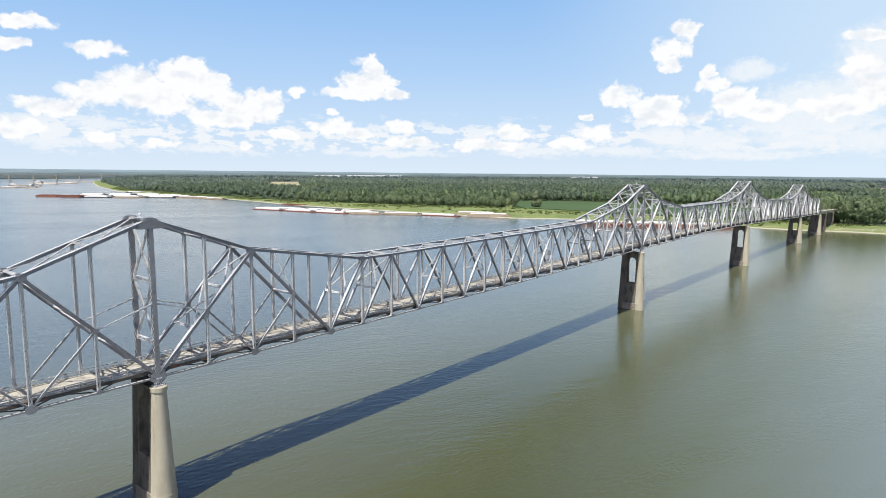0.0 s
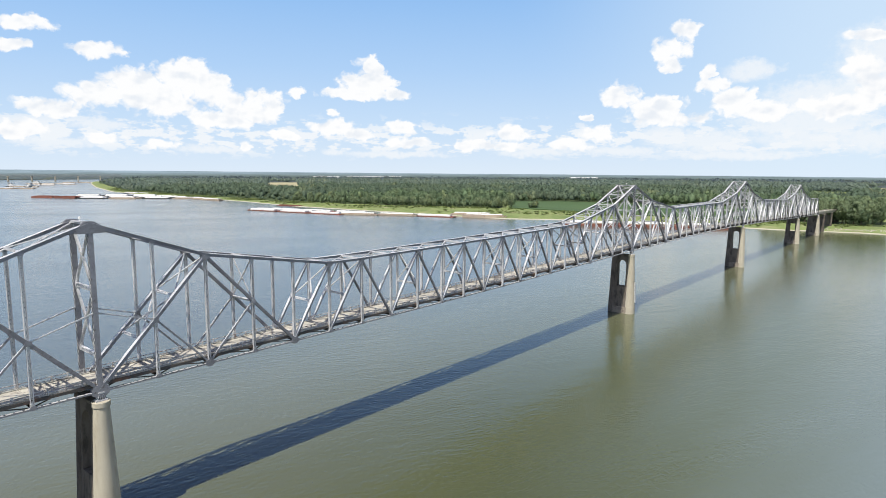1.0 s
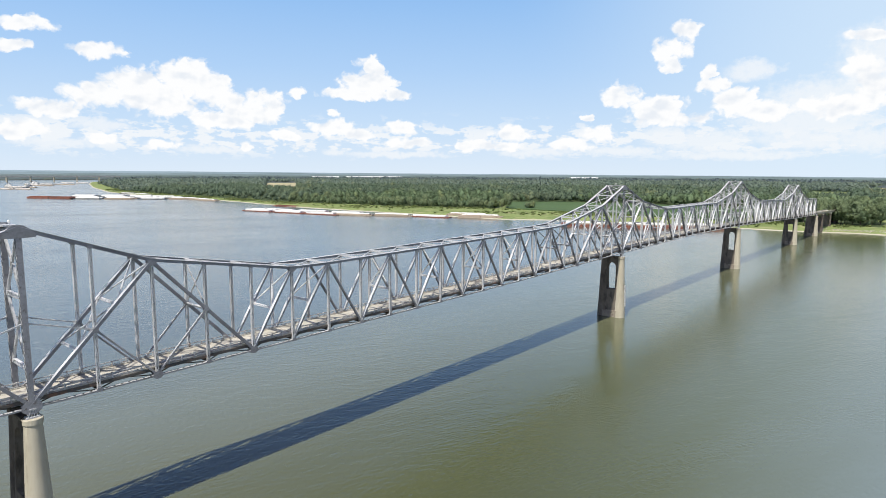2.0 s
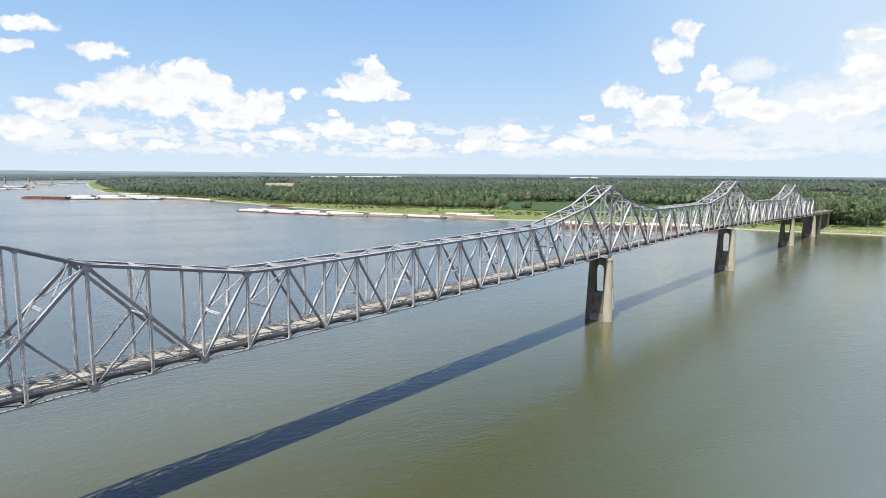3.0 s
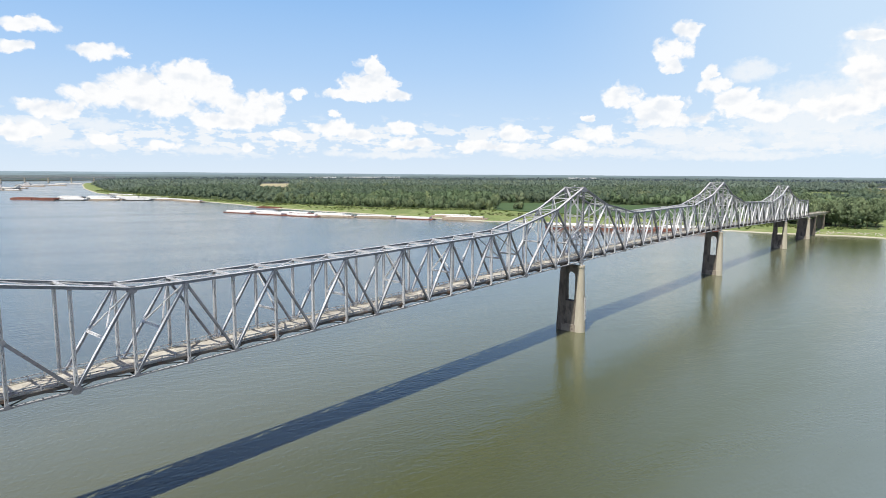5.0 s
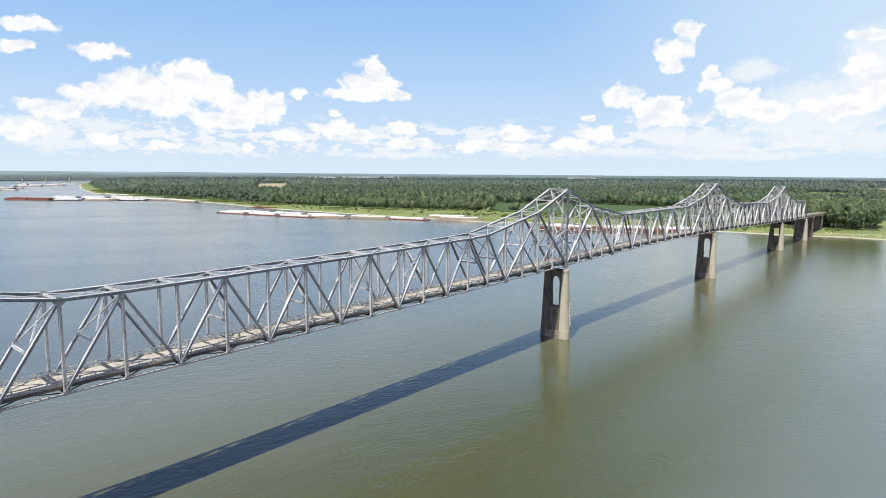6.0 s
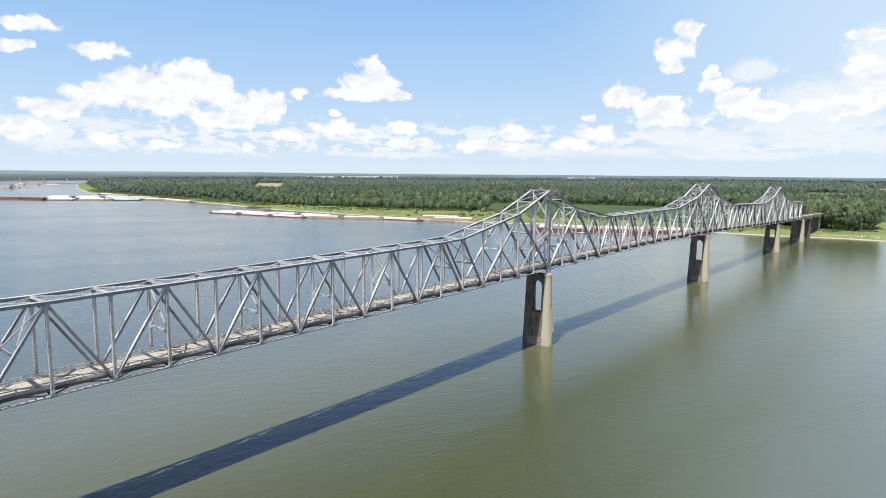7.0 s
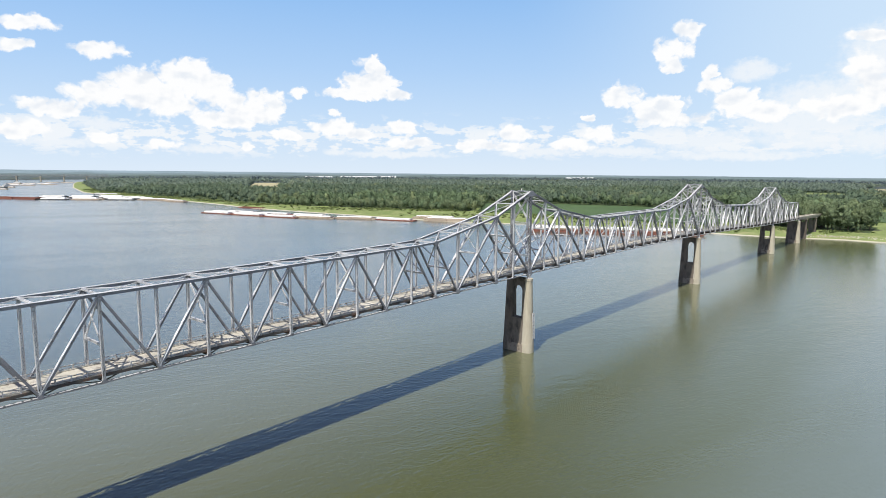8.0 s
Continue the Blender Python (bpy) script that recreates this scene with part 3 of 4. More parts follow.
def roadway(span, k0, k1):
    for k in range(k0, k1 + 1):
        if k == k1 and k1 != 68:
            continue
        g = Geo()
        z = low(k)
        x = PANEL * k
        g.box((x - 0.03, 0.3, z + 0.1), (x + 0.03, WIDE - 0.3, z + 1.15))
        g.box((x - 0.22, 0.3, z + 0.08), (x + 0.22, WIDE - 0.3, z + 0.13))
        g.box((x - 0.22, 0.3, z + 1.12), (x + 0.22, WIDE - 0.3, z + 1.17))
        part("floor_beam", g, STEEL_DARK, span, "riveted floor beam coloured dark for under-deck shade")
    for k in range(k0, k1):
        a, b = K(k), K(k + 1)
        for y in (1.15, 2.4, 3.7, 5.0, WIDE - 1.15):
            g = Geo()
            o = Vector((0, y, 0.92))
            g.bar(a + o, b + o, 0.5, 0.05, UP)
            for s in (-1, 1):
                g.bar(a + o, b + o, 0.04, 0.24, UP, (s * 0.24, 0))
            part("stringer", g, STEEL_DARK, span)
        g = Geo()
        o = Vector((0, WIDE / 2, 1.29))
        gap = (b - a).normalized() * 0.025
        g.bar(a + o + gap, b + o - gap, 0.2, WIDE - 0.95, UP)
        for s in (-1, 1):
            g.bar(a + o + gap, b + o - gap, 0.24, 0.34, UP, (0.16, s * (WIDE / 2 - 0.62)))
        part("deck_slab", g, DECK, span, "pale worn concrete deck slab with kerbs")
        # added dark strip: darkens the slab's edge and closes the light gap beside the truss
        for y in (0.3, WIDE - 0.3):
            part("edge_channel", Geo().bar(K(k, y, 1.1), K(k + 1, y, 1.1), 0.5, 0.3, UP), STEEL_DARK, span)
        for y in (0.52, WIDE - 0.52):
            for up, w in ((1.75, 0.14), (2.28, 0.16)):
                part("rail", Geo().bar(K(k, y, up), K(k + 1, y, up), w, 0.09, UP), RAILING, span)
            for i in range(4):
                p = K(k + i / 4.0, y, 1.18)
                part("railing_post", Geo().bar(p, p + Vector((0, 0, 1.24)), 0.2, 0.18, ALONG), RAILING, span)
        g = Geo()
        g.bar(K(k, 0.3, 0.1), K(k + 1, WIDE - 0.3, 0.1), 0.14, 0.2, UP)
        g.bar(K(k, WIDE - 0.3, 0.06), K(k + 1, 0.3, 0.06), 0.14, 0.2, UP)
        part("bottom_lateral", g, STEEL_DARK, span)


def top_bracing(span, k0, k1):
    last = k1 - 1 if k1 == 68 else k1
    first = k0 + 1 if k0 == -10 else k0
    for k in range(first, last + 1):
        if k == last and k1 != 68:
            continue
        n = min(abs(k - t) for t in TOWERS)
        part("top_strut", Geo().laced(T(k, 0.3, 0.05), T(k, WIDE - 0.3, 0.05), 0.3, 0.5 if n else 0.8, UP, 0.08), STEEL, span)
    for k in range(first, last):
        for a, b in ((0.3, WIDE - 0.3), (WIDE - 0.3, 0.3)):
            part("top_lateral", Geo().laced(T(k, a, -0.05 if a < b else 0.1), T(k + 1, b, -0.05 if a < b else 0.1), 0.14, 0.3, UP, 0.07, 0.7), STEEL, span)


def tower_frame(span, t):
    z0, z1 = low(t), low(t) + depth(t)
    levels = [z0 + 6.2, z0 + 17.2, z1 - 0.3]
    for a, b in zip(levels, levels[1:]):
        p0, p1 = Vector((PANEL * t, 0, a)), Vector((PANEL * t, WIDE, a))
        q0, q1 = Vector((PANEL * t, 0, b)), Vector((PANEL * t, WIDE, b))
        part("tower_strut", Geo().laced(p0, p1, 0.45, 0.7, ALONG, 0.08), STEEL, span)
        part("tower_brace", Geo().laced(p0, q1, 0.3, 0.55, ALONG, 0.07, 0.8), STEEL, span)
        part("tower_brace", Geo().laced(p1, q0, 0.3, 0.55, ALONG, 0.07, 0.8), STEEL, span)
    # a small lamp post on the top strut
    g = Geo()
    c = T(t, WIDE / 2, 0.25)
    g.lathe((c.x, c.y), [(0.08, c.z), (0.08, c.z + 0.4), (0.2, c.z + 0.42), (0.2, c.z + 0.7), (0.1, c.z + 0.8)], 10)
    part("beacon", g, WHITE, span, "small white beacon on top of the tower")
    part("beacon_platform", Geo().box((c.x - 0.7, c.y - 1.3, c.z), (c.x + 0.7, c.y + 1.3, c.z + 0.08)), STEEL, span)


def bridge_span(name, k0, k1, label):
    span = thing(name, K((k0 + k1) / 2, WIDE / 2), label, "bridge", "spans of the truss bridge")
    for y in (0.0, WIDE):
        truss_side(span, k0, k1, y)
    roadway(span, k0, k1)
    top_bracing(span, k0, k1)
    for t in TOWERS:
        sides = []
        if k0 <= t < k1:
            sides.append(1)
        if k0 < t <= k1:
            sides.append(-1)
        for s in sides:
            for y in (0.0, WIDE):
                cantilever(span, t, s, y)
            inclined_sway(span, K(t), T(t + 2 * s), (0.36, 0.68))
            a, b = T(t + 2 * s), K(t + 4 * s)
            m = a.lerp(b, 0.5)
            part("sway_strut", Geo().laced(m, m + Vector((0, WIDE, 0)), 0.3, 0.5, (b - a).cross(Vector((0, 1, 0))), 0.07), STEEL, span)
            z0 = low(t + 3 * s) + depth(t + 3 * s) / 2 + 1
            p0, q0 = Vector((PANEL * (t + 3 * s), 0, z0)), T(t + 3 * s)
            for y in (0.0, WIDE):
                part("sway_brace", Geo().laced(Vector((p0.x, y, z0)), Vector((q0.x, WIDE - y, q0.z)), 0.14, 0.26, ALONG, 0.05, 0.8), STEEL, span)
        if k0 == t:
            tower_frame(span, t)
    return span


def suspended(span, a, b):
    """The web of a hung span between panel points a and b, with its hangers' panels."""
    for y in (0.0, WIDE):
        web(span, [((a - 2, False), (a - 1, True)), ((a - 1, False), (a, True))], y)
        web(span, zigzag(a, b, True), y)
        web(span, [((b, True), (b + 1, False)), ((b + 1, True), (b + 2, False))], y)
    inclined_sway(span, K(a - 2), T(a - 1), (0.5,))
    inclined_sway(span, K(a - 1), T(a), (0.5,))
    inclined_sway(span, K(b + 1), T(b), (0.5,))
    inclined_sway(span, K(b + 2), T(b + 1), (0.5,))
    for k in range(a + 2, b - 1, 2):
        sway(span, k, low(k) + 6.6, low(k) + depth(k) - 0.4)


def anchored(span, a, b, sways):
    for y in (0.0, WIDE):
        web(span, zigzag(a, b, a not in (26, 44, 62, -10)), y)
    for k in sways:
        sway(span, k, low(k) + 6.6, low(k) + depth(k) - 0.4)


back_span = bridge_span("bridge_span", -10, 0, "silver-grey steel cantilever truss side span with a narrow concrete road")
anchored(back_span, -10, -4, (-7, -5))
river_span = bridge_span("bridge_span", 0, 22, "long silver-grey steel truss span with a hung middle part")
suspended(river_span, 6, 16)
fixed_span = bridge_span("bridge_span", 22, 40, "silver-grey steel truss span between two tall towers")
anchored(fixed_span, 26, 36, (27, 29, 31, 33, 35))
third_span = bridge_span("bridge_span", 40, 58, "silver-grey steel truss span with a hung middle part")
suspended(third_span, 46, 52)
end_span = bridge_span("bridge_span", 58, 68, "silver-grey steel truss end span that reaches the wooded bank")
anchored(end_span, 62, 68, (63, 65, 67))

# ---- piers ----


def pier(k, opening, label):
    """Two tapered round shafts on one footing, joined by a wall that may have an opening."""
    top = low(k) - 1.55
    x = PANEL * k
    p = thing("bridge_pier", (x, WIDE / 2, 0), label, "bridge pier", "piers of the truss bridge")
    r_low, r_top = 2.15, 1.28
    for y in (0.0, WIDE):
        rings = [(r_low + 0.16, -3.0), (r_low + 0.10, 2.9), (r_low + 0.04, 3.15)]
        for i in range(1, 9):
            f = i / 8.0
            rings.append((r_low + (r_top - r_low) * f, 3.15 + (top - 0.9 - 3.15) * f))
        rings += [(r_top + 0.17, top - 0.86), (r_top + 0.17, top - 0.1), (r_top + 0.1, top)]
        # the far shaft is coloured darker than the sunlit near one
        part("shaft", Geo().lathe((x, y), rings, 72), SHADE_CONCRETE if y else CONCRETE, p, "concrete shaft darkened for shade under the deck" if y else "pale concrete shaft")
        # bearing shoe
        g = Geo()
        g.box((x - 0.95, y - 0.6, top), (x + 0.95, y + 0.6, top + 0.25))
        for dx in (-0.62, -0.2, 0.2, 0.62):
            g.bar((x + dx, y, top + 0.25), (x + dx * 0.35, y, top + 1.35), 0.9, 0.07, ACROSS)
        g.box((x - 0.5, y - 0.5, top + 1.3), (x + 0.5, y + 0.5, top + 1.5))
        part("bearing_shoe", g, STEEL, p, "ribbed steel bearing shoe")
    # wall in strips between the shafts
    half = lambda z: (r_low + (r_top - r_low) * max(0.0, (z - 3.15)) / (top - 4.05)) - 0.3
    g = Geo()
    cap = top - 0.5

    def strip(ya, yb, z0a, z0b, z1a, z1b):
        pts = [(x + s * half(z), y, z) for s in (-1, 1) for y, z in ((ya, z0a), (yb, z0b), (yb, z1b), (ya, z1a))]
        g.add(pts, [(3, 2, 1, 0), (4, 5, 6, 7), (0, 1, 5, 4), (1, 2, 6, 5), (2, 3, 7, 6), (3, 0, 4, 7)])

    mid = WIDE / 2
    if opening:
        w, zo, zs, arch = opening
        levels = [-3.0, 3.0, zo]
        for a, b in zip(levels, levels[1:]):
            strip(0.2, WIDE - 0.2, a, a, b, b)
        for a, b in ((0.2, mid - w), (mid + w, WIDE - 0.2)):
            zz = np.linspace(zo, cap, 7)
            for u, v in zip(zz, zz[1:]):
                strip(a, b, u, u, v, v)
        n = 12 if arch else 1
        for i in range(n):
            ya, yb = mid - w + 2 * w * i / n, mid - w + 2 * w * (i + 1) / n
            f = (lambda y: zs + math.sqrt(max(0, w * w - (y - mid) ** 2))) if arch else (lambda y: zs)
            strip(ya, yb, f(ya), f(yb), cap, cap)
    else:
        zz = np.linspace(-3.0, cap, 9)
        for u, v in zip(zz, zz[1:]):
            strip(0.2, WIDE - 0.2, u, u, v, v)
    me = g.mesh("wall", BASE[p])
    bm = bmesh.new()
    bm.from_mesh(me)
    bmesh.ops.remove_doubles(bm, verts=bm.verts, dist=0.001)
    bm.to_mesh(me)
    bm.free()
    part("wall", me, SHADE_CONCRETE, p, "stained brown concrete wall, darkened for shade under the deck")
    g = Geo()
    z = cap
    g.box((x - 1.35, 0.9, z), (x + 1.35, WIDE - 0.9, z + 0.42))
    part("cap", g, SHADE_CONCRETE, p)
    g = Geo()
    g.box((x - 2.16, 0, -3.0), (x + 2.16, WIDE, 2.85))
    part("plinth", g, PLINTH, p, "paler concrete plinth")
    return p


pier(-10, (2.0, 11.0, 18.8, True), "pale concrete bridge pier with an arched opening, standing in the river")
pier(0, (2.0, 9.5, 18.4, True), "pale concrete bridge pier with rounded shafts standing in the river")
gauged = pier(22, (2.0, 11.8, 21.2, True), "pale concrete bridge pier with arched opening and white gauge board")
pier(40, (2.0, 11.8, 21.4, True), "pale concrete bridge pier with an arched opening, standing in the river")
pier(58, (2.0, 11.0, 17.6, False), "pale concrete bridge pier with a square opening, standing in the river")
pier(68, None, "solid concrete bridge pier by the river bank")

# the gauge board on the second pier: white, with marks that cannot be read
g = Geo()
gx, gy = PANEL * 22 + 0.55, -1.96
g.bar((gx, gy - 0.25, 4.8), (gx, gy + 0.09, 13.8), 1.15, 0.12, (1, 0, 0))
board = part("gauge_board", g, WHITE, gauged, "white river gauge board with dark marks")
g = Geo()
for i in range(18):
    f = (i + 0.5) / 18
    c = Vector((gx, gy - 0.25, 4.8)).lerp(Vector((gx, gy + 0.09, 13.8)), f)
    o = Vector((0, -0.065, 0))
    g.bar(c + o + Vector((-0.4, 0, 0)), c + o + Vector((0.3, 0, 0)), 0.06 if i % 3 else 0.14, 0.02, UP)
part("gauge_mark", g, BLACK, board)


def approach():
    """The concrete trestle from the last pier to the bank."""
    a = thing("approach_trestle", (PANEL * 68, WIDE / 2, 0), "plain concrete road trestle that runs into the trees", "bridge")
    xs = [PANEL * 68, 701.0, 750.0, 800.0]
    zt = lambda x: low(x / PANEL) + 1.29
    for x0, x1 in zip(xs, xs[1:]):
        g = Geo()
        g.bar((x0 + 0.03, WIDE / 2, zt(x0)), (x1 - 0.03, WIDE / 2, zt(x1)), 0.25, WIDE - 0.6, UP)
        part("deck_slab", g, DECK, a)
        for y in (0.9, 2.8, 4.6, 6.5):
            part("girder", Geo().bar((x0, y, zt(x0) - 0.95), (x1, y, zt(x1) - 0.95), 1.6, 0.4, UP), CONCRETE, a)
        for y in (0.45, WIDE - 0.45):
            part("parapet", Geo().bar((x0, y, zt(x0) + 0.55), (x1, y, zt(x1) + 0.55), 0.85, 0.22, UP), CONCRETE, a)
    for x in xs[1:]:
        z1 = zt(x) - 1.75
        for y in (0.2, WIDE - 2.3):
            # columns and wall get the concrete darkened for under-deck shade
            part("column", Geo().box((x - 0.7, y, 0.5), (x + 0.7, y + 2.1, z1 - 1.2)), SHADE_CONCRETE, a)
        part("wall", Geo().box((x - 0.5, 2.3, 0.5), (x + 0.5, WIDE - 2.3, z1 - 3.4)), SHADE_CONCRETE, a)
        part("cross_beam", Geo().box((x - 0.85, 0.1, z1 - 1.2), (x + 0.85, WIDE - 0.1, z1)), CONCRETE, a)


approach()

# ---- barges and boats ----


def barge_hull(length, wide, top, keel=-1.2):
    """A raked steel hull with a flat deck."""
    h, w = length / 2, wide / 2
    prof = [(-h, top - 0.9), (-h, top), (h, top), (h, top - 0.9), (h - 6.5, keel), (-h + 1.5, keel)]
    k = len(prof)
    pts = [(x, s * w, z) for s in (-1, 1) for x, z in prof]
    faces = [tuple(range(k - 1, -1, -1)), tuple(range(k, 2 * k))] + [(i, (i + 1) % k, (i + 1) % k + k, i + k) for i in range(k)]
    g = Geo().add(pts, faces)
    for s in (-1, 1):
        for z in (top - 0.15, max(0.2, top - 1.3)):
            g.bar((-h + 1, s * (w + 0.05), z), (h - 1.5, s * (w + 0.05), z), 0.14, 0.1, UP)
    return g


def barge(name, hull_mat, top, covers, label, cover_mat=None):
    """A hopper barge: hull, coaming and, if it is closed, arched hatch covers."""
    length, wide = 59.4, 10.7
    b = thing(name, (0, 0, 0), label, "barge", "moored barges")
    part("hull", barge_hull(length, wide, top), hull_mat, b)
    L, W = length / 2 - 5.5, wide / 2 - 1.0
    g = Geo()
    ch = 1.25
    for s in (-1, 1):
        g.box((-L, s * W - 0.1, top), (L, s * W + 0.1, top + ch))
        g.box((s * L - 0.1, -W, top), (s * L + 0.1, W, top + ch))
        for i in range(14):
            xx = -L + 2 * L * (i + 0.5) / 14
            g.box((xx - 0.08, s * (W + 0.28) - 0.18, top), (xx + 0.08, s * (W + 0.28) + 0.18, top + 0.9))
    part("coaming", g, cover_mat or hull_mat, b)
    if covers:
        n = 9
        for i in range(n):
            x0, x1 = -L + 2 * L * i / n, -L + 2 * L * (i + 1) / n
            lift = 0.12 * (i % 2)
            g = Geo()
            arc = [(W * 1.03 * math.cos(a), top + ch + lift + 0.95 * math.sin(a)) for a in np.linspace(0, math.pi, 9)]
            pts = [(x, y, z) for x in (x0 - 0.12 * (i % 2), x1 + 0.12 * (i % 2)) for y, z in arc]
            m = len(arc)
            g.add(pts, [tuple(range(m)), tuple(range(2 * m - 1, m - 1, -1))] + [(j, j + m, j + m + 1, j + 1) for j in range(m - 1)] + [(0, m - 1, 2 * m - 1, m)])
            g.box((x0 + 0.1, -W * 0.9, top + ch + lift + 0.38), (x0 + 0.28, W * 0.9, top + ch + lift + 0.5))
            part("hatch_cover", g, COVER, b, "white arched hatch cover")
    else:
        g = Geo()
        g.box((-L + 0.1, -W + 0.1, top - 0.6), (L - 0.1, W - 0.1, top + 0.02))
        part("hold_floor", g, STEEL_DARK, b)
    for sx in (-1, 1):
        for sy in (-1, 1):
            g = Geo()
            cx, cy = sx * (length / 2 - 2.2), sy * (wide / 2 - 0.9)
            g.lathe((cx - 0.3, cy), [(0.14, top), (0.14, top + 0.55), (0.2, top + 0.6)], 8)
            g.lathe((cx + 0.3, cy), [(0.14, top), (0.14, top + 0.55), (0.2, top + 0.6)], 8)
            part("timberhead", g, BLACK, b)
    return b


def placed(ob, rows):
    """Puts a thing at the first row and copies of it at the others: x, y, heading."""
    first, *rest = rows
    for x, y, a in rest:
        copy_thing(ob, pose(x, y, 0, 0, 0, a))
    ob.matrix_basis = pose(first[0], first[1], 0, 0, 0, first[2])


# the nearer raft, strung along the bank
placed(barge("barge", RUST, 1.1, True, "loaded river barge with white covers and a dark red hull", WHITE), [
    (497, 702, -79), (508, 641, -79), (519, 581, -78), (511, 706, -79), (523, 645, -79), (588, 437, -76), (527, 688, -76), (542, 628, -76), (556, 569, -76)])
placed(barge("barge", TAN, 1.3, True, "loaded river barge with white covers and a tan hull", TAN), [
    (540, 537, -64), (568, 489, -66)])
placed(barge("barge", TAN, 2.9, True, "empty high-floating barge with white covers and a tan hull", TAN), [
    (620, 377, -66), (633, 408, -66)])
# the raft by the trees behind the bridge
placed(barge("barge", RUST, 3.0, True, "empty high-floating barge with white covers and a rust-red hull", TAN), [
    (600, 212, -62), (627, 160, -62), (655, 108, -62), (612, 218, -62), (639, 166, -62), (667, 114, -62)])
# the raft farther up the river


def raft(along, row):
    """A berth in the raft: so many barges along it, and so many rows towards the bank."""
    return 463 + 0.676 * 61 * along + 22 * row, 1313 - 0.737 * 61 * along + 50 * row, -47.5


placed(barge("barge", RUST, 2.8, False, "empty open barge with a rust-red hull", RUST), [
    (418, 1408, -65), (443, 1353, -65), (428, 1413, -65), (453, 1358, -65)])
placed(barge("barge", RUST, 0.7, False, "low open barge with a rust-red hull moored at the bank", RUST), [(603, 780, -80)])
placed(barge("barge", BLACK, 1.3, True, "loaded river barge with white covers and a black hull", WHITE), [
    raft(0.3, 0), raft(2.5, 0), raft(0.2, 1), raft(1.25, 1), raft(2.3, 1), raft(0, 2), raft(1.05, 2), raft(2.1, 2), raft(0, 3), raft(1.05, 3),
    raft(2.1, 3), raft(0.4, 0.25), raft(3.15, 1.1), raft(2.9, 2.2), (655, 1530, -76), (661, 1468, -84)])
placed(barge("barge", TAN, 1.6, True, "loaded river barge with white covers and a tan hull", TAN), [
    raft(1.35, 0), raft(3.55, 0.15), (620, 1112, -80), (614, 1062, -82), raft(1.5, 0.25)])
# far rafts by the second bridge
placed(barge("barge", TAN, 1.2, True, "distant barge with white covers and a tan hull", TAN), [
    (640, 2400, -60), (668, 2352, -60), (655, 2408, -60), (760, 2640, -55), (793, 2592, -55), (775, 2650, -55), (900, 2700, -50),
    (820, 2860, -45), (862, 2818, -45), (904, 2776, -45), (1010, 3020, -30), (1060, 2992, -30), (560, 2180, -60), (548, 2172, -60), (590, 2128, -60)])


def towboat():
    b = thing("towboat", (0, 0, 0), "white towboat with a tall wheelhouse, moored by barges", "boat")
    part("hull", barge_hull(38, 11, 1.6), BLACK, b)
    z = 1.6
    for i, (l, w, h) in enumerate(((28, 9.4, 3.0), (22, 8.4, 2.8), (12, 7.2, 2.6))):
        g = Geo().box((-l / 2, -w / 2, z), (l / 2, w / 2, z + h))
        g.box((-l / 2 - 0.6, -w / 2 - 0.6, z + h), (l / 2 + 0.6, w / 2 + 0.6, z + h + 0.15))
        deck = part("deckhouse", g, WHITE, b)
        g = Geo()
        for j in range(int(l / 3)):
            xx = -l / 2 + 1.5 + j * 3
            for s in (-1, 1):
                g.box((xx - 0.5, s * w / 2 - 0.03, z + 1.2), (xx + 0.5, s * w / 2 + 0.03, z + 2.1))
        part("window_band", g, GLASS_DARK, deck)
        z += h + 0.15
    g = Geo().box((-2.6, -2.6, z), (2.6, 2.6, z + 2.6)).box((-3.1, -3.1, z + 2.6), (3.1, 3.1, z + 2.8))
    house = part("wheelhouse", g, WHITE, b)
    part("window_band", Geo().box((-2.65, -2.65, z + 1.1), (2.65, 2.65, z + 2.1)), GLASS_DARK, house)
    for s in (-1, 1):
        part("funnel", Geo().lathe((-9, s * 2.6), [(0.6, 7.4), (0.6, 11.5), (0.7, 11.6), (0.7, 11.9)], 12), BLACK, b)
    return b


placed(towboat(), [(845, 2905, -45), (628, 2428, -60), (664, 2350, 30)])


def far_bridge():
    """The second bridge, far up the river."""
    b = thing("far_bridge", (1000, 3580, 0), "long grey road bridge far up the river on four piers", "bridge")
    p0, step = Vector((840.0, 3683.0, 0)), Vector((93.5, -45.7, 0))
    for i in range(-2, 5):
        c = p0 + step * (i + 1)
        g = Geo()
        g.bar((c.x, c.y, -2), (c.x, c.y, 22), 6, 14, step)
        g.bar((c.x, c.y, 22), (c.x, c.y, 24), 8, 17, step)
        part("pier", g, CONCRETE, b)
        a, e = c + Vector((0, 0, 26)), c + step + Vector((0, 0, 26))
        part("deck", Geo().bar(a, e, 3.0, 12, UP), STEEL_GREY, b)
        for s in (-1, 1):
            side = Vector((-step.y, step.x, 0)).normalized() * (5.6 * s)
            n = 8
            for j in range(n):
                q0, q1 = a.lerp(e, j / n) + side, a.lerp(e, (j + 1) / n) + side
                up = Vector((0, 0, 9))
                part("top_chord", Geo().bar(q0 + up, q1 + up, 0.8, 0.8, UP), STEEL_GREY, b)
                part("diagonal", Geo().bar(q0, q1 + up, 0.6, 0.6, UP) if j % 2 else Geo().bar(q0 + up, q1, 0.6, 0.6, UP), STEEL_GREY, b)
                part("vertical", Geo().bar(q0, q0 + up, 0.5, 0.5, step), STEEL_GREY, b)


far_bridge()

# ---- far sheds ----
rng = np.random.default_rng(5)


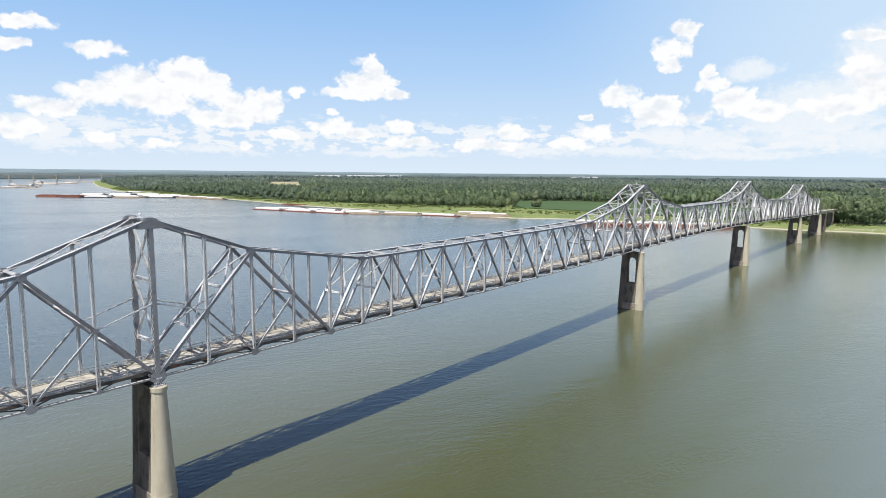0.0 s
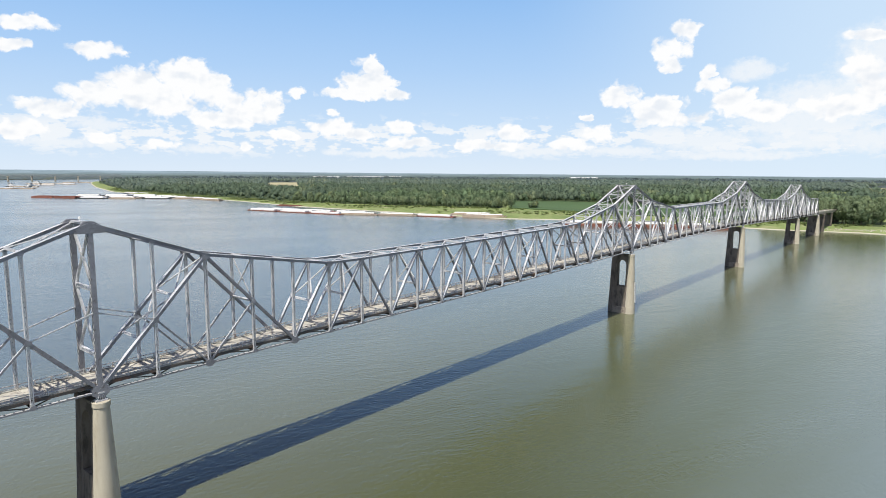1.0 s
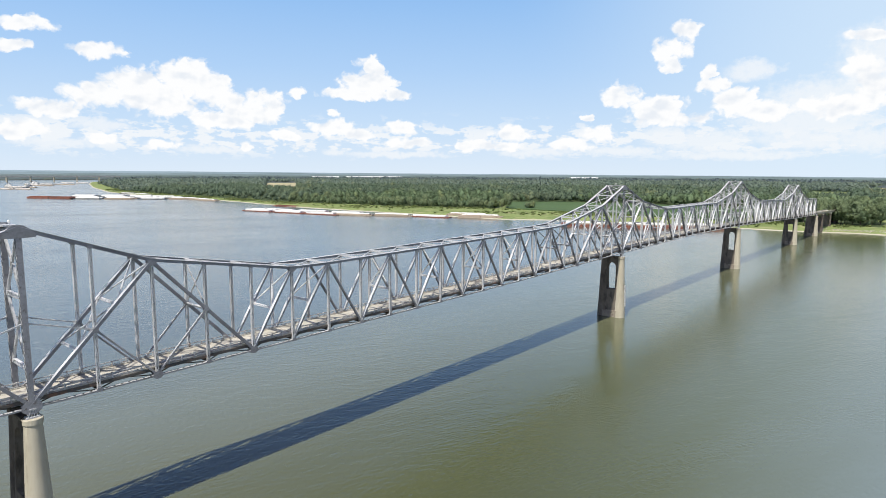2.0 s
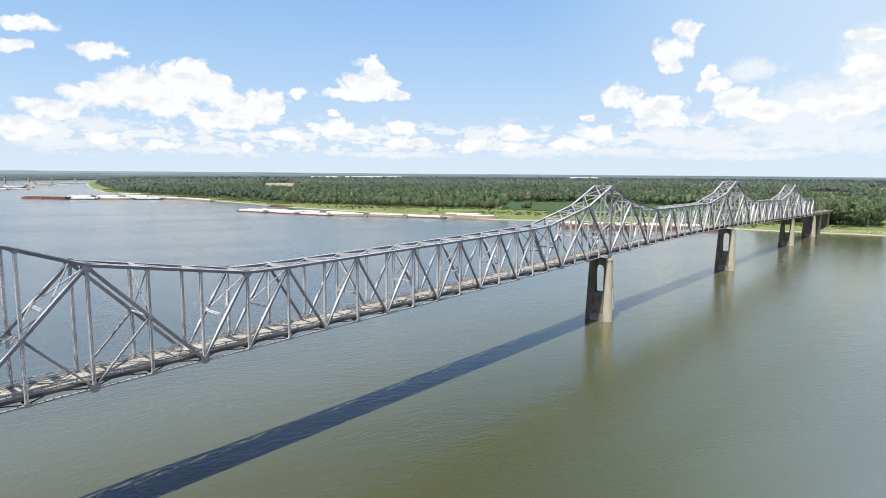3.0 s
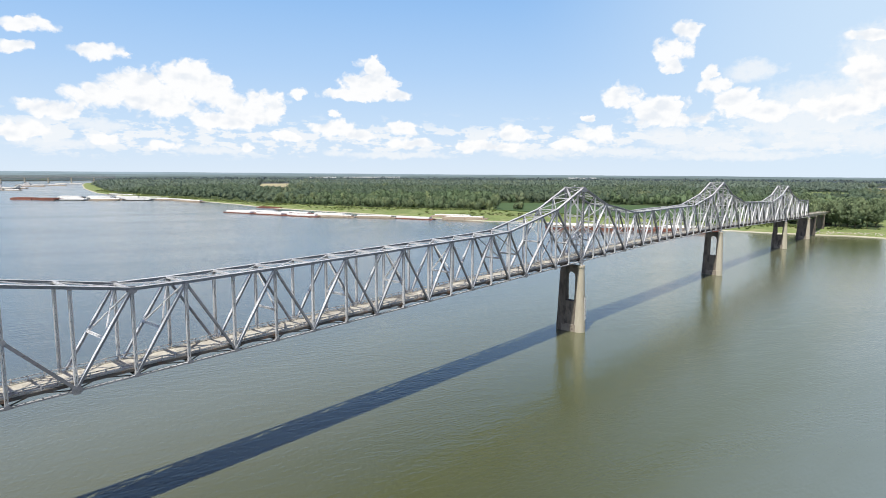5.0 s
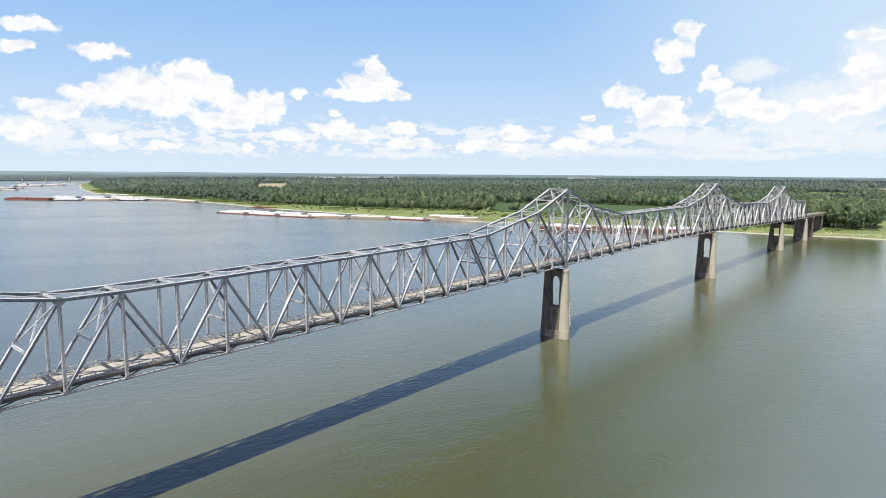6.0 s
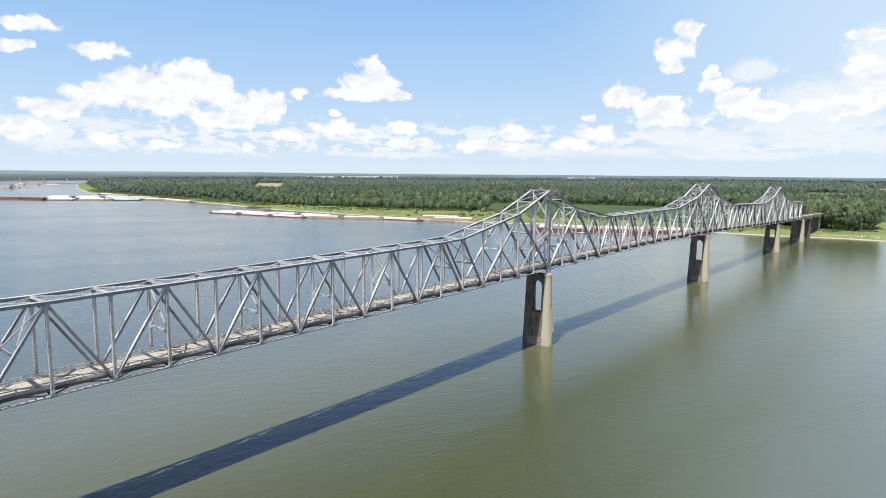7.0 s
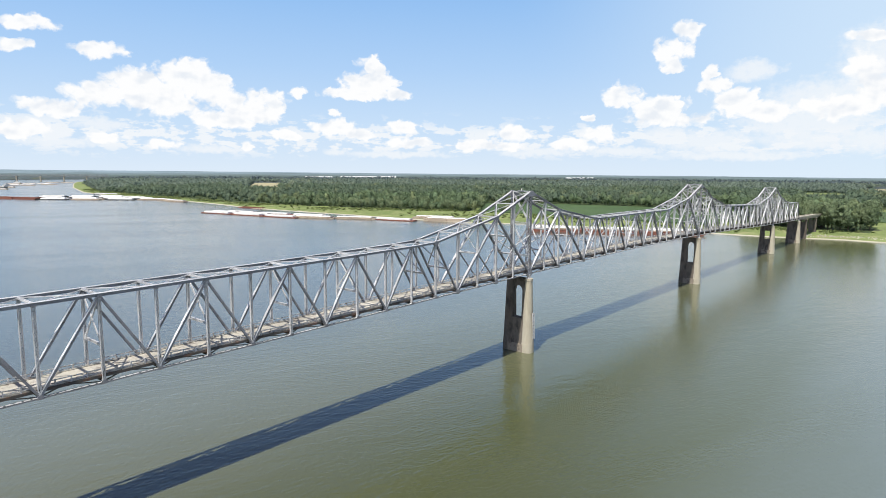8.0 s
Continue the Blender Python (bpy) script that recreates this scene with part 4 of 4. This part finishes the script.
def shed(x, y, l, w, h, a):
    s = thing("shed", (0, 0, 0), "long low white shed far off among the trees", "shed", "far sheds")
    g = Geo().box((-l / 2, -w / 2, 0), (l / 2, w / 2, h))
    part("wall", g, WHITE, s)
    g = Geo()
    pts = [(sx * (l / 2 + 1), sy * (w / 2 + 1), h) for sx in (-1, 1) for sy in (-1, 1)] + [(-l / 2 - 1, 0, h + w * 0.08), (l / 2 + 1, 0, h + w * 0.08)]
    g.add(pts, [(0, 2, 5, 4), (3, 1, 4, 5), (1, 0, 4), (2, 3, 5), (0, 1, 3, 2)])
    part("roof", g, WHITE, s)
    s.matrix_basis = pose(x, y, 5, 0, 0, a)


for x, y, l in ((2830, 3430, 190), (3110, 3350, 230), (3330, 3280, 190), (4080, 3900, 90), (4190, 3870, 110), (3690, 1900, 34), (3760, 1846, 52), (3800, 1800, 40), (3715, 1872, 22)):
    shed(x, y, l, 40, 15 if y > 3000 else 19, -45)

# ---- fields ----


def field(name, polygon, z, material, label):
    g = Geo()
    k = len(polygon)
    g.add([(x, y, z) for x, y in polygon] + [(x, y, z - 3.0) for x, y in polygon],
          [tuple(range(k))] + [(i, i + k, (i + 1) % k + k, (i + 1) % k) for i in range(k)])
    me = g.mesh(name)
    bm = bmesh.new()
    bm.from_mesh(me)
    bmesh.ops.recalc_face_normals(bm, faces=bm.faces)
    bm.to_mesh(me)
    bm.free()
    me.materials.append(material)
    tagged(new(name, me), label, "field", kind="structure")


FIELDS = [[(949, 1372), (984, 1262), (1728, 2280), (1608, 2349)], [(1850, -60), (1878, 20), (1957, 89), (2904, 188), (2850, -40)],
          [(920, -60), (1230, -75), (1130, 2), (930, -8)], [(1462, 60), (1470, 144), (2125, 262), (2115, 145)]]
field("crop_field", [(742, 100), (1050, 90), (1030, 286), (992, 465), (915, 540), (752, 428)], 5.9, CROP, "level dark green crop field between the bank and the woods")
field("stubble_field", FIELDS[0], 5.8, PALE_SOIL, "pale stubble field in the woods")
field("stubble_field", FIELDS[1], 5.8, PALE_SOIL, "pale distant stubble field")
field("crop_field", FIELDS[2], 5.9, CROP, "bright green field behind the trees by the bridge")
field("meadow", FIELDS[3], 5.9, GRASS, "light green meadow in a gap of the woods")

# ---- trees ----


def ball(fine):
    """A small rough body: corners and triangles of an icosahedron or an octahedron."""
    if not fine:
        v = [(1, 0, 0), (-1, 0, 0), (0, 1, 0), (0, -1, 0), (0, 0, 1), (0, 0, -1)]
        return np.array(v, float), np.array([(a, b, c) if s > 0 else (a, c, b) for a, sx in ((0, 1), (1, -1)) for b, sy in ((2, 1), (3, -1))
                                             for c, sz in ((4, 1), (5, -1)) for s in (sx * sy * sz,)])
    bm = bmesh.new()
    bmesh.ops.create_icosphere(bm, subdivisions=int(fine), radius=1.0)
    v = np.array([p.co[:] for p in bm.verts])
    f = np.array([[p.index for p in q.verts] for q in bm.faces])
    bm.free()
    return v, f


BALLS = {n: ball(n) for n in (0, 1, 2)}


def crown_kind(lobes, leaves, radius, tall, leaf, seed, fine=1, small=1.0):
    """A crown of uneven clumps with loose leaf sprays on them: corners, triangles and outward directions."""
    r = np.random.default_rng(seed)
    middle = np.array([0, 0, 0.54 * tall])
    clumps = []
    for i in range(lobes):
        a = 2.4 * i + r.uniform(-0.5, 0.5)
        h = -0.95 + 1.85 * ((i + r.random()) / lobes)
        ring = math.sqrt(max(0.05, 1 - h * h)) if abs(h) < 1 else 0.1
        d = 0.68 * r.uniform(0.75, 1.25)
        c = middle + np.array([math.cos(a) * ring * radius * d, math.sin(a) * ring * radius * d, h * tall * 0.37])
        w = radius * r.uniform(0.32, 0.55) * small
        clumps.append((c, np.array([w, w, w * r.uniform(0.75, 1.0)])))
    # the dark inside of the crown, which the leaf sprays hide
    v0, f0 = BALLS[fine]
    pts = middle + v0 * np.array([radius * 0.66, radius * 0.66, tall * 0.36]) * r.uniform(0.8, 1.1, (len(v0), 1))
    fs = f0
    outs = v0 + r.normal(size=v0.shape) * 0.25 + np.array([0, 0, 0.3])
    sprays, flat, ways = [], [], []
    for i in range(leaves):
        c, w = clumps[i % lobes]
        v = r.normal(size=3)
        v[2] += 0.3
        v /= np.linalg.norm(v)
        p = c + v * w * r.uniform(0.8, 1.2)
        n = v + r.normal(size=3) * 0.5
        n /= np.linalg.norm(n)
        t = np.cross(n, r.normal(size=3))
        t /= np.linalg.norm(t)
        b = np.cross(n, t)
        k = leaf * r.uniform(0.5, 1.3, 4)
        j = len(pts) + 4 * i
        sprays += [p - t * k[0], p - b * k[1], p + t * k[2], p + b * k[3]]
        flat += [(j, j + 1, j + 2), (j, j + 2, j + 3)]
        o = (p - middle) / np.linalg.norm(p - middle)
        ways += [v * 0.7 + o * 0.35 + n * 0.2 + r.normal(size=3) * 0.2 + np.array([0, 0, 0.3])] * 4
    if leaves:
        pts, fs, outs = np.concatenate([pts, sprays]), np.concatenate([fs, flat]), np.concatenate([outs, ways])
    return pts, fs, outs / np.linalg.norm(outs, axis=1)[:, None]


def single_tree(seed, radius, tall):
    r = np.random.default_rng(seed)
    tr = thing("tree", (0, 0, 0), "tall broad-leaved tree in full green leaf on the bank", "tree", "trees at the wood's edge")
    g = Geo()
    g.lathe((0, 0), [(0.55, -1.0), (0.42, 0.6), (0.34, tall * 0.3), (0.2, tall * 0.6), (0.05, tall * 0.85)], 8)
    for i in range(6):
        a = 2 * math.pi * i / 6 + r.random()
        z = tall * r.uniform(0.28, 0.5)
        e = Vector((math.cos(a) * radius * 0.55, math.sin(a) * radius * 0.55, z + tall * r.uniform(0.1, 0.25)))
        m = Vector((0, 0, z)).lerp(e, 0.5) + Vector((0, 0, 0.5))
        g.bar((0, 0, z), m, 0.24, 0.22, UP).bar(m, e, 0.15, 0.13, UP)
    part("trunk", g, BARK, tr)
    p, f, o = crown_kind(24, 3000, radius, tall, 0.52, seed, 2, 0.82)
    # the crown takes the brightened leaf colour in place of more light
    part("crown", array_mesh("crown", p, f, LIT_TREE_LEAVES, o), LIT_TREE_LEAVES, tr)
    return tr


EYE = np.array([0.0, -108.0])
KINDS = [single_tree(40 + i, rad, tall) for i, (rad, tall) in enumerate(((7.0, 22.0), (8.0, 25.0), (6.2, 20.0), (8.8, 27.0), (5.0, 14.0)))]
spots = []
for i in range(150):
    y = -230 + 1080 * (i + rng.random()) / 150
    deep = rng.uniform(0, 34)
    x = float(np.interp(y, EDGE_Y, EDGE_X)) + deep
    if y < -46:
        continue
    if 76 < y < 428:
        if y < 300:
            continue
        f = rng.random()
        x, y = 735 + 178 * f, 436 + 112 * f + rng.uniform(2, 8)
        deep = 22
    spots.append((x, y, 1.0 if y < 75 else float(np.interp(deep, [0, 12, 34], [0.42, 0.6, 0.9]))))
spots += [(778, 396, 0.9), (782, 403, 0.8), (772, 401, 0.75)]
used = set()
for i, (x, y, grown) in enumerate(spots):
    k = 4 if i >= len(spots) - 3 else int(rng.integers(0, 4)) if rng.random() < 0.85 else 4
    s = grown * rng.uniform(0.85, 1.15) * (1.3 if -90 < y < 75 and k < 4 else 1.0)
    z = float(land_height(np.array(x), np.array(y)))
    m = pose(x, y, z, 0, 0, rng.uniform(0, 360)) @ Matrix.Diagonal((s, s, s * rng.uniform(0.92, 1.1), 1))
    if k in used:
        copy_thing(KINDS[k], m).matrix_basis = m
    else:
        KINDS[k].matrix_basis = m
        used.add(k)


def forest(name, near, far, gap, kinds, material, label):
    """Woods between two distances from the bridge's foot, as one mesh."""
    r = np.random.default_rng(int(near))
    n = int(math.radians(92) * (far ** 2 - near ** 2) / 2 / gap ** 2)
    a = np.radians(r.uniform(-8, 84, n))
    d = np.sqrt(r.uniform(near ** 2, far ** 2, n))
    x, y = EYE[0] + d * np.cos(a), EYE[1] + d * np.sin(a)
    ok = x > np.interp(y, EDGE_Y, EDGE_X) + 8
    ok &= ~inside(x, y, CLEARING) & ~inside(x, y, OPEN_SIDE)
    for f in FIELDS:
        ok &= ~inside(x, y, f)
    ok &= ~((np.abs(y - WIDE / 2) < 9) & (x < 830))
    x, y = x[ok], y[ok]
    z = land_height(x, y)
    inner = np.minimum(x - np.interp(y, EDGE_Y, EDGE_X), 90.0)
    size = r.uniform(0.62, 1.22, len(x)) * (1 + 0.14 * np.sin(x / 47.0) * np.cos(y / 61.0))
    size *= np.interp(inner + 12 * np.sin(y / 23.0) * np.sin(y / 7.0 + 1), [8, 30, 75], [0.38, 0.72, 1.0])
    turn = r.uniform(0, 2 * math.pi, len(x))
    which = r.integers(0, len(kinds), len(x))
    pts, faces, outs, base = [], [], [], 0
    for k, (p, f, o) in enumerate(kinds):
        m = which == k
        c, s = np.cos(turn[m])[:, None], np.sin(turn[m])[:, None]
        q = np.stack([p[:, 0] * c - p[:, 1] * s, p[:, 0] * s + p[:, 1] * c, np.broadcast_to(p[:, 2], (m.sum(), len(p)))], -1)
        q = q * size[m][:, None, None] + np.stack([x[m], y[m], z[m]], -1)[:, None, :]
        pts.append(q.reshape(-1, 3))
        outs.append(np.stack([o[:, 0] * c - o[:, 1] * s, o[:, 0] * s + o[:, 1] * c, np.broadcast_to(o[:, 2], (m.sum(), len(o)))], -1).reshape(-1, 3))
        faces.append((f[None] + (np.arange(m.sum()) * len(p))[:, None, None]).reshape(-1, 3) + base)
        base += m.sum() * len(p)
    me = array_mesh(name, np.concatenate(pts), np.concatenate(faces), material, np.concatenate(outs))
    tagged(new(name, me), label, "woods", kind="stuff")


forest("near_woods", 690, 1150, 10.0, [crown_kind(12, 215, 6.0 + 1.0 * (i % 3), 16 + 2.5 * (i % 4), 0.84, 60 + i, 1, 0.8) for i in range(9)], LEAVES, "dense green riverside woods in full leaf")
forest("middle_woods", 1150, 1900, 13.0, [crown_kind(7, 42, 7.0 + i % 3, 15 + 2 * (i % 4), 1.45, 70 + i) for i in range(9)], MID_HAZE_LEAVES, "dense green woods beyond the bank")
forest("back_woods", 1900, 3100, 18.0, [crown_kind(5, 15, 9.5 + i % 3, 16 + 2 * (i % 4), 2.7, 80 + i, 0) for i in range(9)], BACK_HAZE_LEAVES, "wide green woods on flat land")
forest("far_woods", 3100, 4000, 26.0, [crown_kind(4, 8, 13 + i % 3, 16 + 2 * (i % 3), 4.2, 90 + i, 0) for i in range(8)], FAR_HAZE_LEAVES, "far grey-green woods on flat land")


def bank_shrubs():
    """Willow scrub and weeds between the sand and the trees."""
    r = np.random.default_rng(3)
    n = 7500
    y = r.uniform(-240, 1900, n)
    e = np.interp(y, EDGE_Y, EDGE_X)
    x = shore(y) + 9 + (e + 10 - shore(y) - 9) * r.beta(2.0, 1.1, n)
    thick = np.sin(y / 31.0 + x / 17.0) + np.sin(y / 13.0 + 2) * 0.6 + r.uniform(-1, 1, n)
    ok = (thick > 0.15) & ~((np.abs(y - WIDE / 2) < 6))
    x, y = x[ok], y[ok]
    z = land_height(x, y)
    size = 0.25 + 0.85 * r.random(len(x)) ** 2
    p, f, o = crown_kind(5, 22, 3.0, 3.4, 0.6, 5, 0, 1.1)
    q = p[None] * size[:, None, None] + np.stack([x, y, z - 0.9 * size], -1)[:, None, :]
    fs = (f[None] + (np.arange(len(x)) * len(p))[:, None, None]).reshape(-1, 3)
    me = array_mesh("bank_shrubs", q.reshape(-1, 3), fs, SHRUB, np.tile(o, (len(x), 1)))
    tagged(new("bank_shrubs", me), "light green willow scrub and weeds along the bank", "shrubs", kind="stuff")


bank_shrubs()


def bank_stones():
    """Pale broken stone tipped along the bank by the bridge."""
    r = np.random.default_rng(12)
    pts, fs = [], []
    cube = np.array([(a, b, c) for a in (-1, 1) for b in (-1, 1) for c in (-1, 1)], float)
    quads = np.array([(0, 1, 3, 2), (4, 6, 7, 5), (0, 4, 5, 1), (2, 3, 7, 6), (0, 2, 6, 4), (1, 5, 7, 3)])
    for i in range(110):
        y = r.uniform(-70, 8)
        o = r.normal(15, 3.0) + 2.2 * math.sin(y / 9.0)
        x = float(shore(y)) + o
        q = cube * r.uniform(0.2, 0.65, 3) * r.uniform(0.7, 1.2, (8, 1))
        a = r.uniform(0, 6.28)
        q = np.stack([q[:, 0] * math.cos(a) - q[:, 1] * math.sin(a), q[:, 0] * math.sin(a) + q[:, 1] * math.cos(a), q[:, 2]], -1)
        fs.append(quads + 8 * i)
        pts.append(q + np.array([x, y, float(land_height(np.array(x), np.array(y))) + 0.3]))
    me = array_mesh("bank_stones", np.concatenate(pts), np.concatenate(fs), STONE)
    tagged(new("bank_stones", me), "pale broken stones scattered along the grassy bank", "stones", kind="stuff")


bank_stones()


def distant_woods():
    """The canopy out to the horizon, as one rough sheet of crowns."""
    az = np.radians(np.linspace(-12, 90, 620))
    rad = np.linspace(2300, 4860, 140)
    aa, rr = np.meshgrid(az, rad, indexing="ij")
    x, y = EYE[0] + rr * np.cos(aa), EYE[1] + rr * np.sin(aa)
    r = np.random.default_rng(9)
    wide = np.sin(x / 210.0 + 1.3) * np.cos(y / 170.0) + 0.6 * np.sin((x + y) / 83.0)
    z = 11 + r.uniform(-3.5, 4.5, x.shape) + 1.6 * wide
    # along the shore the canopy ends in the bank
    land = (x > np.interp(y, EDGE_Y, EDGE_X) + 25) | (y > FAR_BANK)
    land &= (rr < 4020) | (y > FAR_BANK)
    for f in FIELDS:
        land &= ~inside(x, y, f)
    nj, ni = x.shape
    idx = np.arange(nj * ni).reshape(nj, ni)
    faces = np.stack([idx[:-1, :-1], idx[:-1, 1:], idx[1:, 1:], idx[1:, :-1]], -1).reshape(-1, 4)
    ok = land.reshape(-1)[faces].all(1)
    # a front that drops to the ground along open edges
    z = np.where(land, z, 3.0)
    pts = np.stack([x, y, z], -1).reshape(-1, 3)
    some = land.reshape(-1)[faces].any(1)
    me = array_mesh("distant_woods", pts, faces[ok | some], FAR_HAZE_LEAVES)
    tagged(new("distant_woods", me), "flat woods that stretch to the horizon", "woods", kind="stuff")


distant_woods()


def distance_backdrop():
    """The last miles of flat country under the sky: a glowing strip with haze painted in."""
    m = bpy.data.materials.new("painted_haze")
    m.use_nodes = True
    t = m.node_tree
    t.nodes.clear()
    n = Nodes(t)
    spot = n.add("ShaderNodeNewGeometry").outputs["Position"]
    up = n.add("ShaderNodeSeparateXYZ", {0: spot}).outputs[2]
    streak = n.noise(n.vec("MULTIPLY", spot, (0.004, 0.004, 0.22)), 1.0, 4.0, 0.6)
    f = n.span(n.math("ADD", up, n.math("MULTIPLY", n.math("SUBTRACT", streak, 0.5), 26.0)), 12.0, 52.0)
    # haze as colour: paler and bluer with height
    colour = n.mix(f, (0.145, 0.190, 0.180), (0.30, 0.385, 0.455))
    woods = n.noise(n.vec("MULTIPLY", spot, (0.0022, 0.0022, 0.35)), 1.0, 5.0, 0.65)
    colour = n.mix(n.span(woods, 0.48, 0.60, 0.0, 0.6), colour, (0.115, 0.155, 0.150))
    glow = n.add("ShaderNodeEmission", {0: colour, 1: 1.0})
    n.add("ShaderNodeOutputMaterial", {0: glow.outputs[0]})
    az = np.radians(np.linspace(-14, 96, 300))
    r = np.random.default_rng(21)
    low_roll = np.convolve(r.uniform(-1, 1, len(az) + 8), np.ones(9) / 9, "valid")
    x, y = EYE[0] + 4880 * np.cos(az), EYE[1] + 4880 * np.sin(az)
    rows = [np.full(len(az), -2.0), np.full(len(az), 20.0), np.interp(np.degrees(az), [-14, 10, 40, 76, 96], [31, 37, 43, 58, 64]) + 2.0 * low_roll + r.uniform(-0.3, 0.3, len(az))]
    pts = np.concatenate([np.stack([x, y, z], -1) for z in rows])
    k = len(az)
    faces = [(a + j * k, a + 1 + j * k, a + 1 + (j + 1) * k, a + (j + 1) * k) for j in range(2) for a in range(k - 1)]
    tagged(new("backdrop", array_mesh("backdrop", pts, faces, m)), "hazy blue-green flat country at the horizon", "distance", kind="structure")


distance_backdrop()
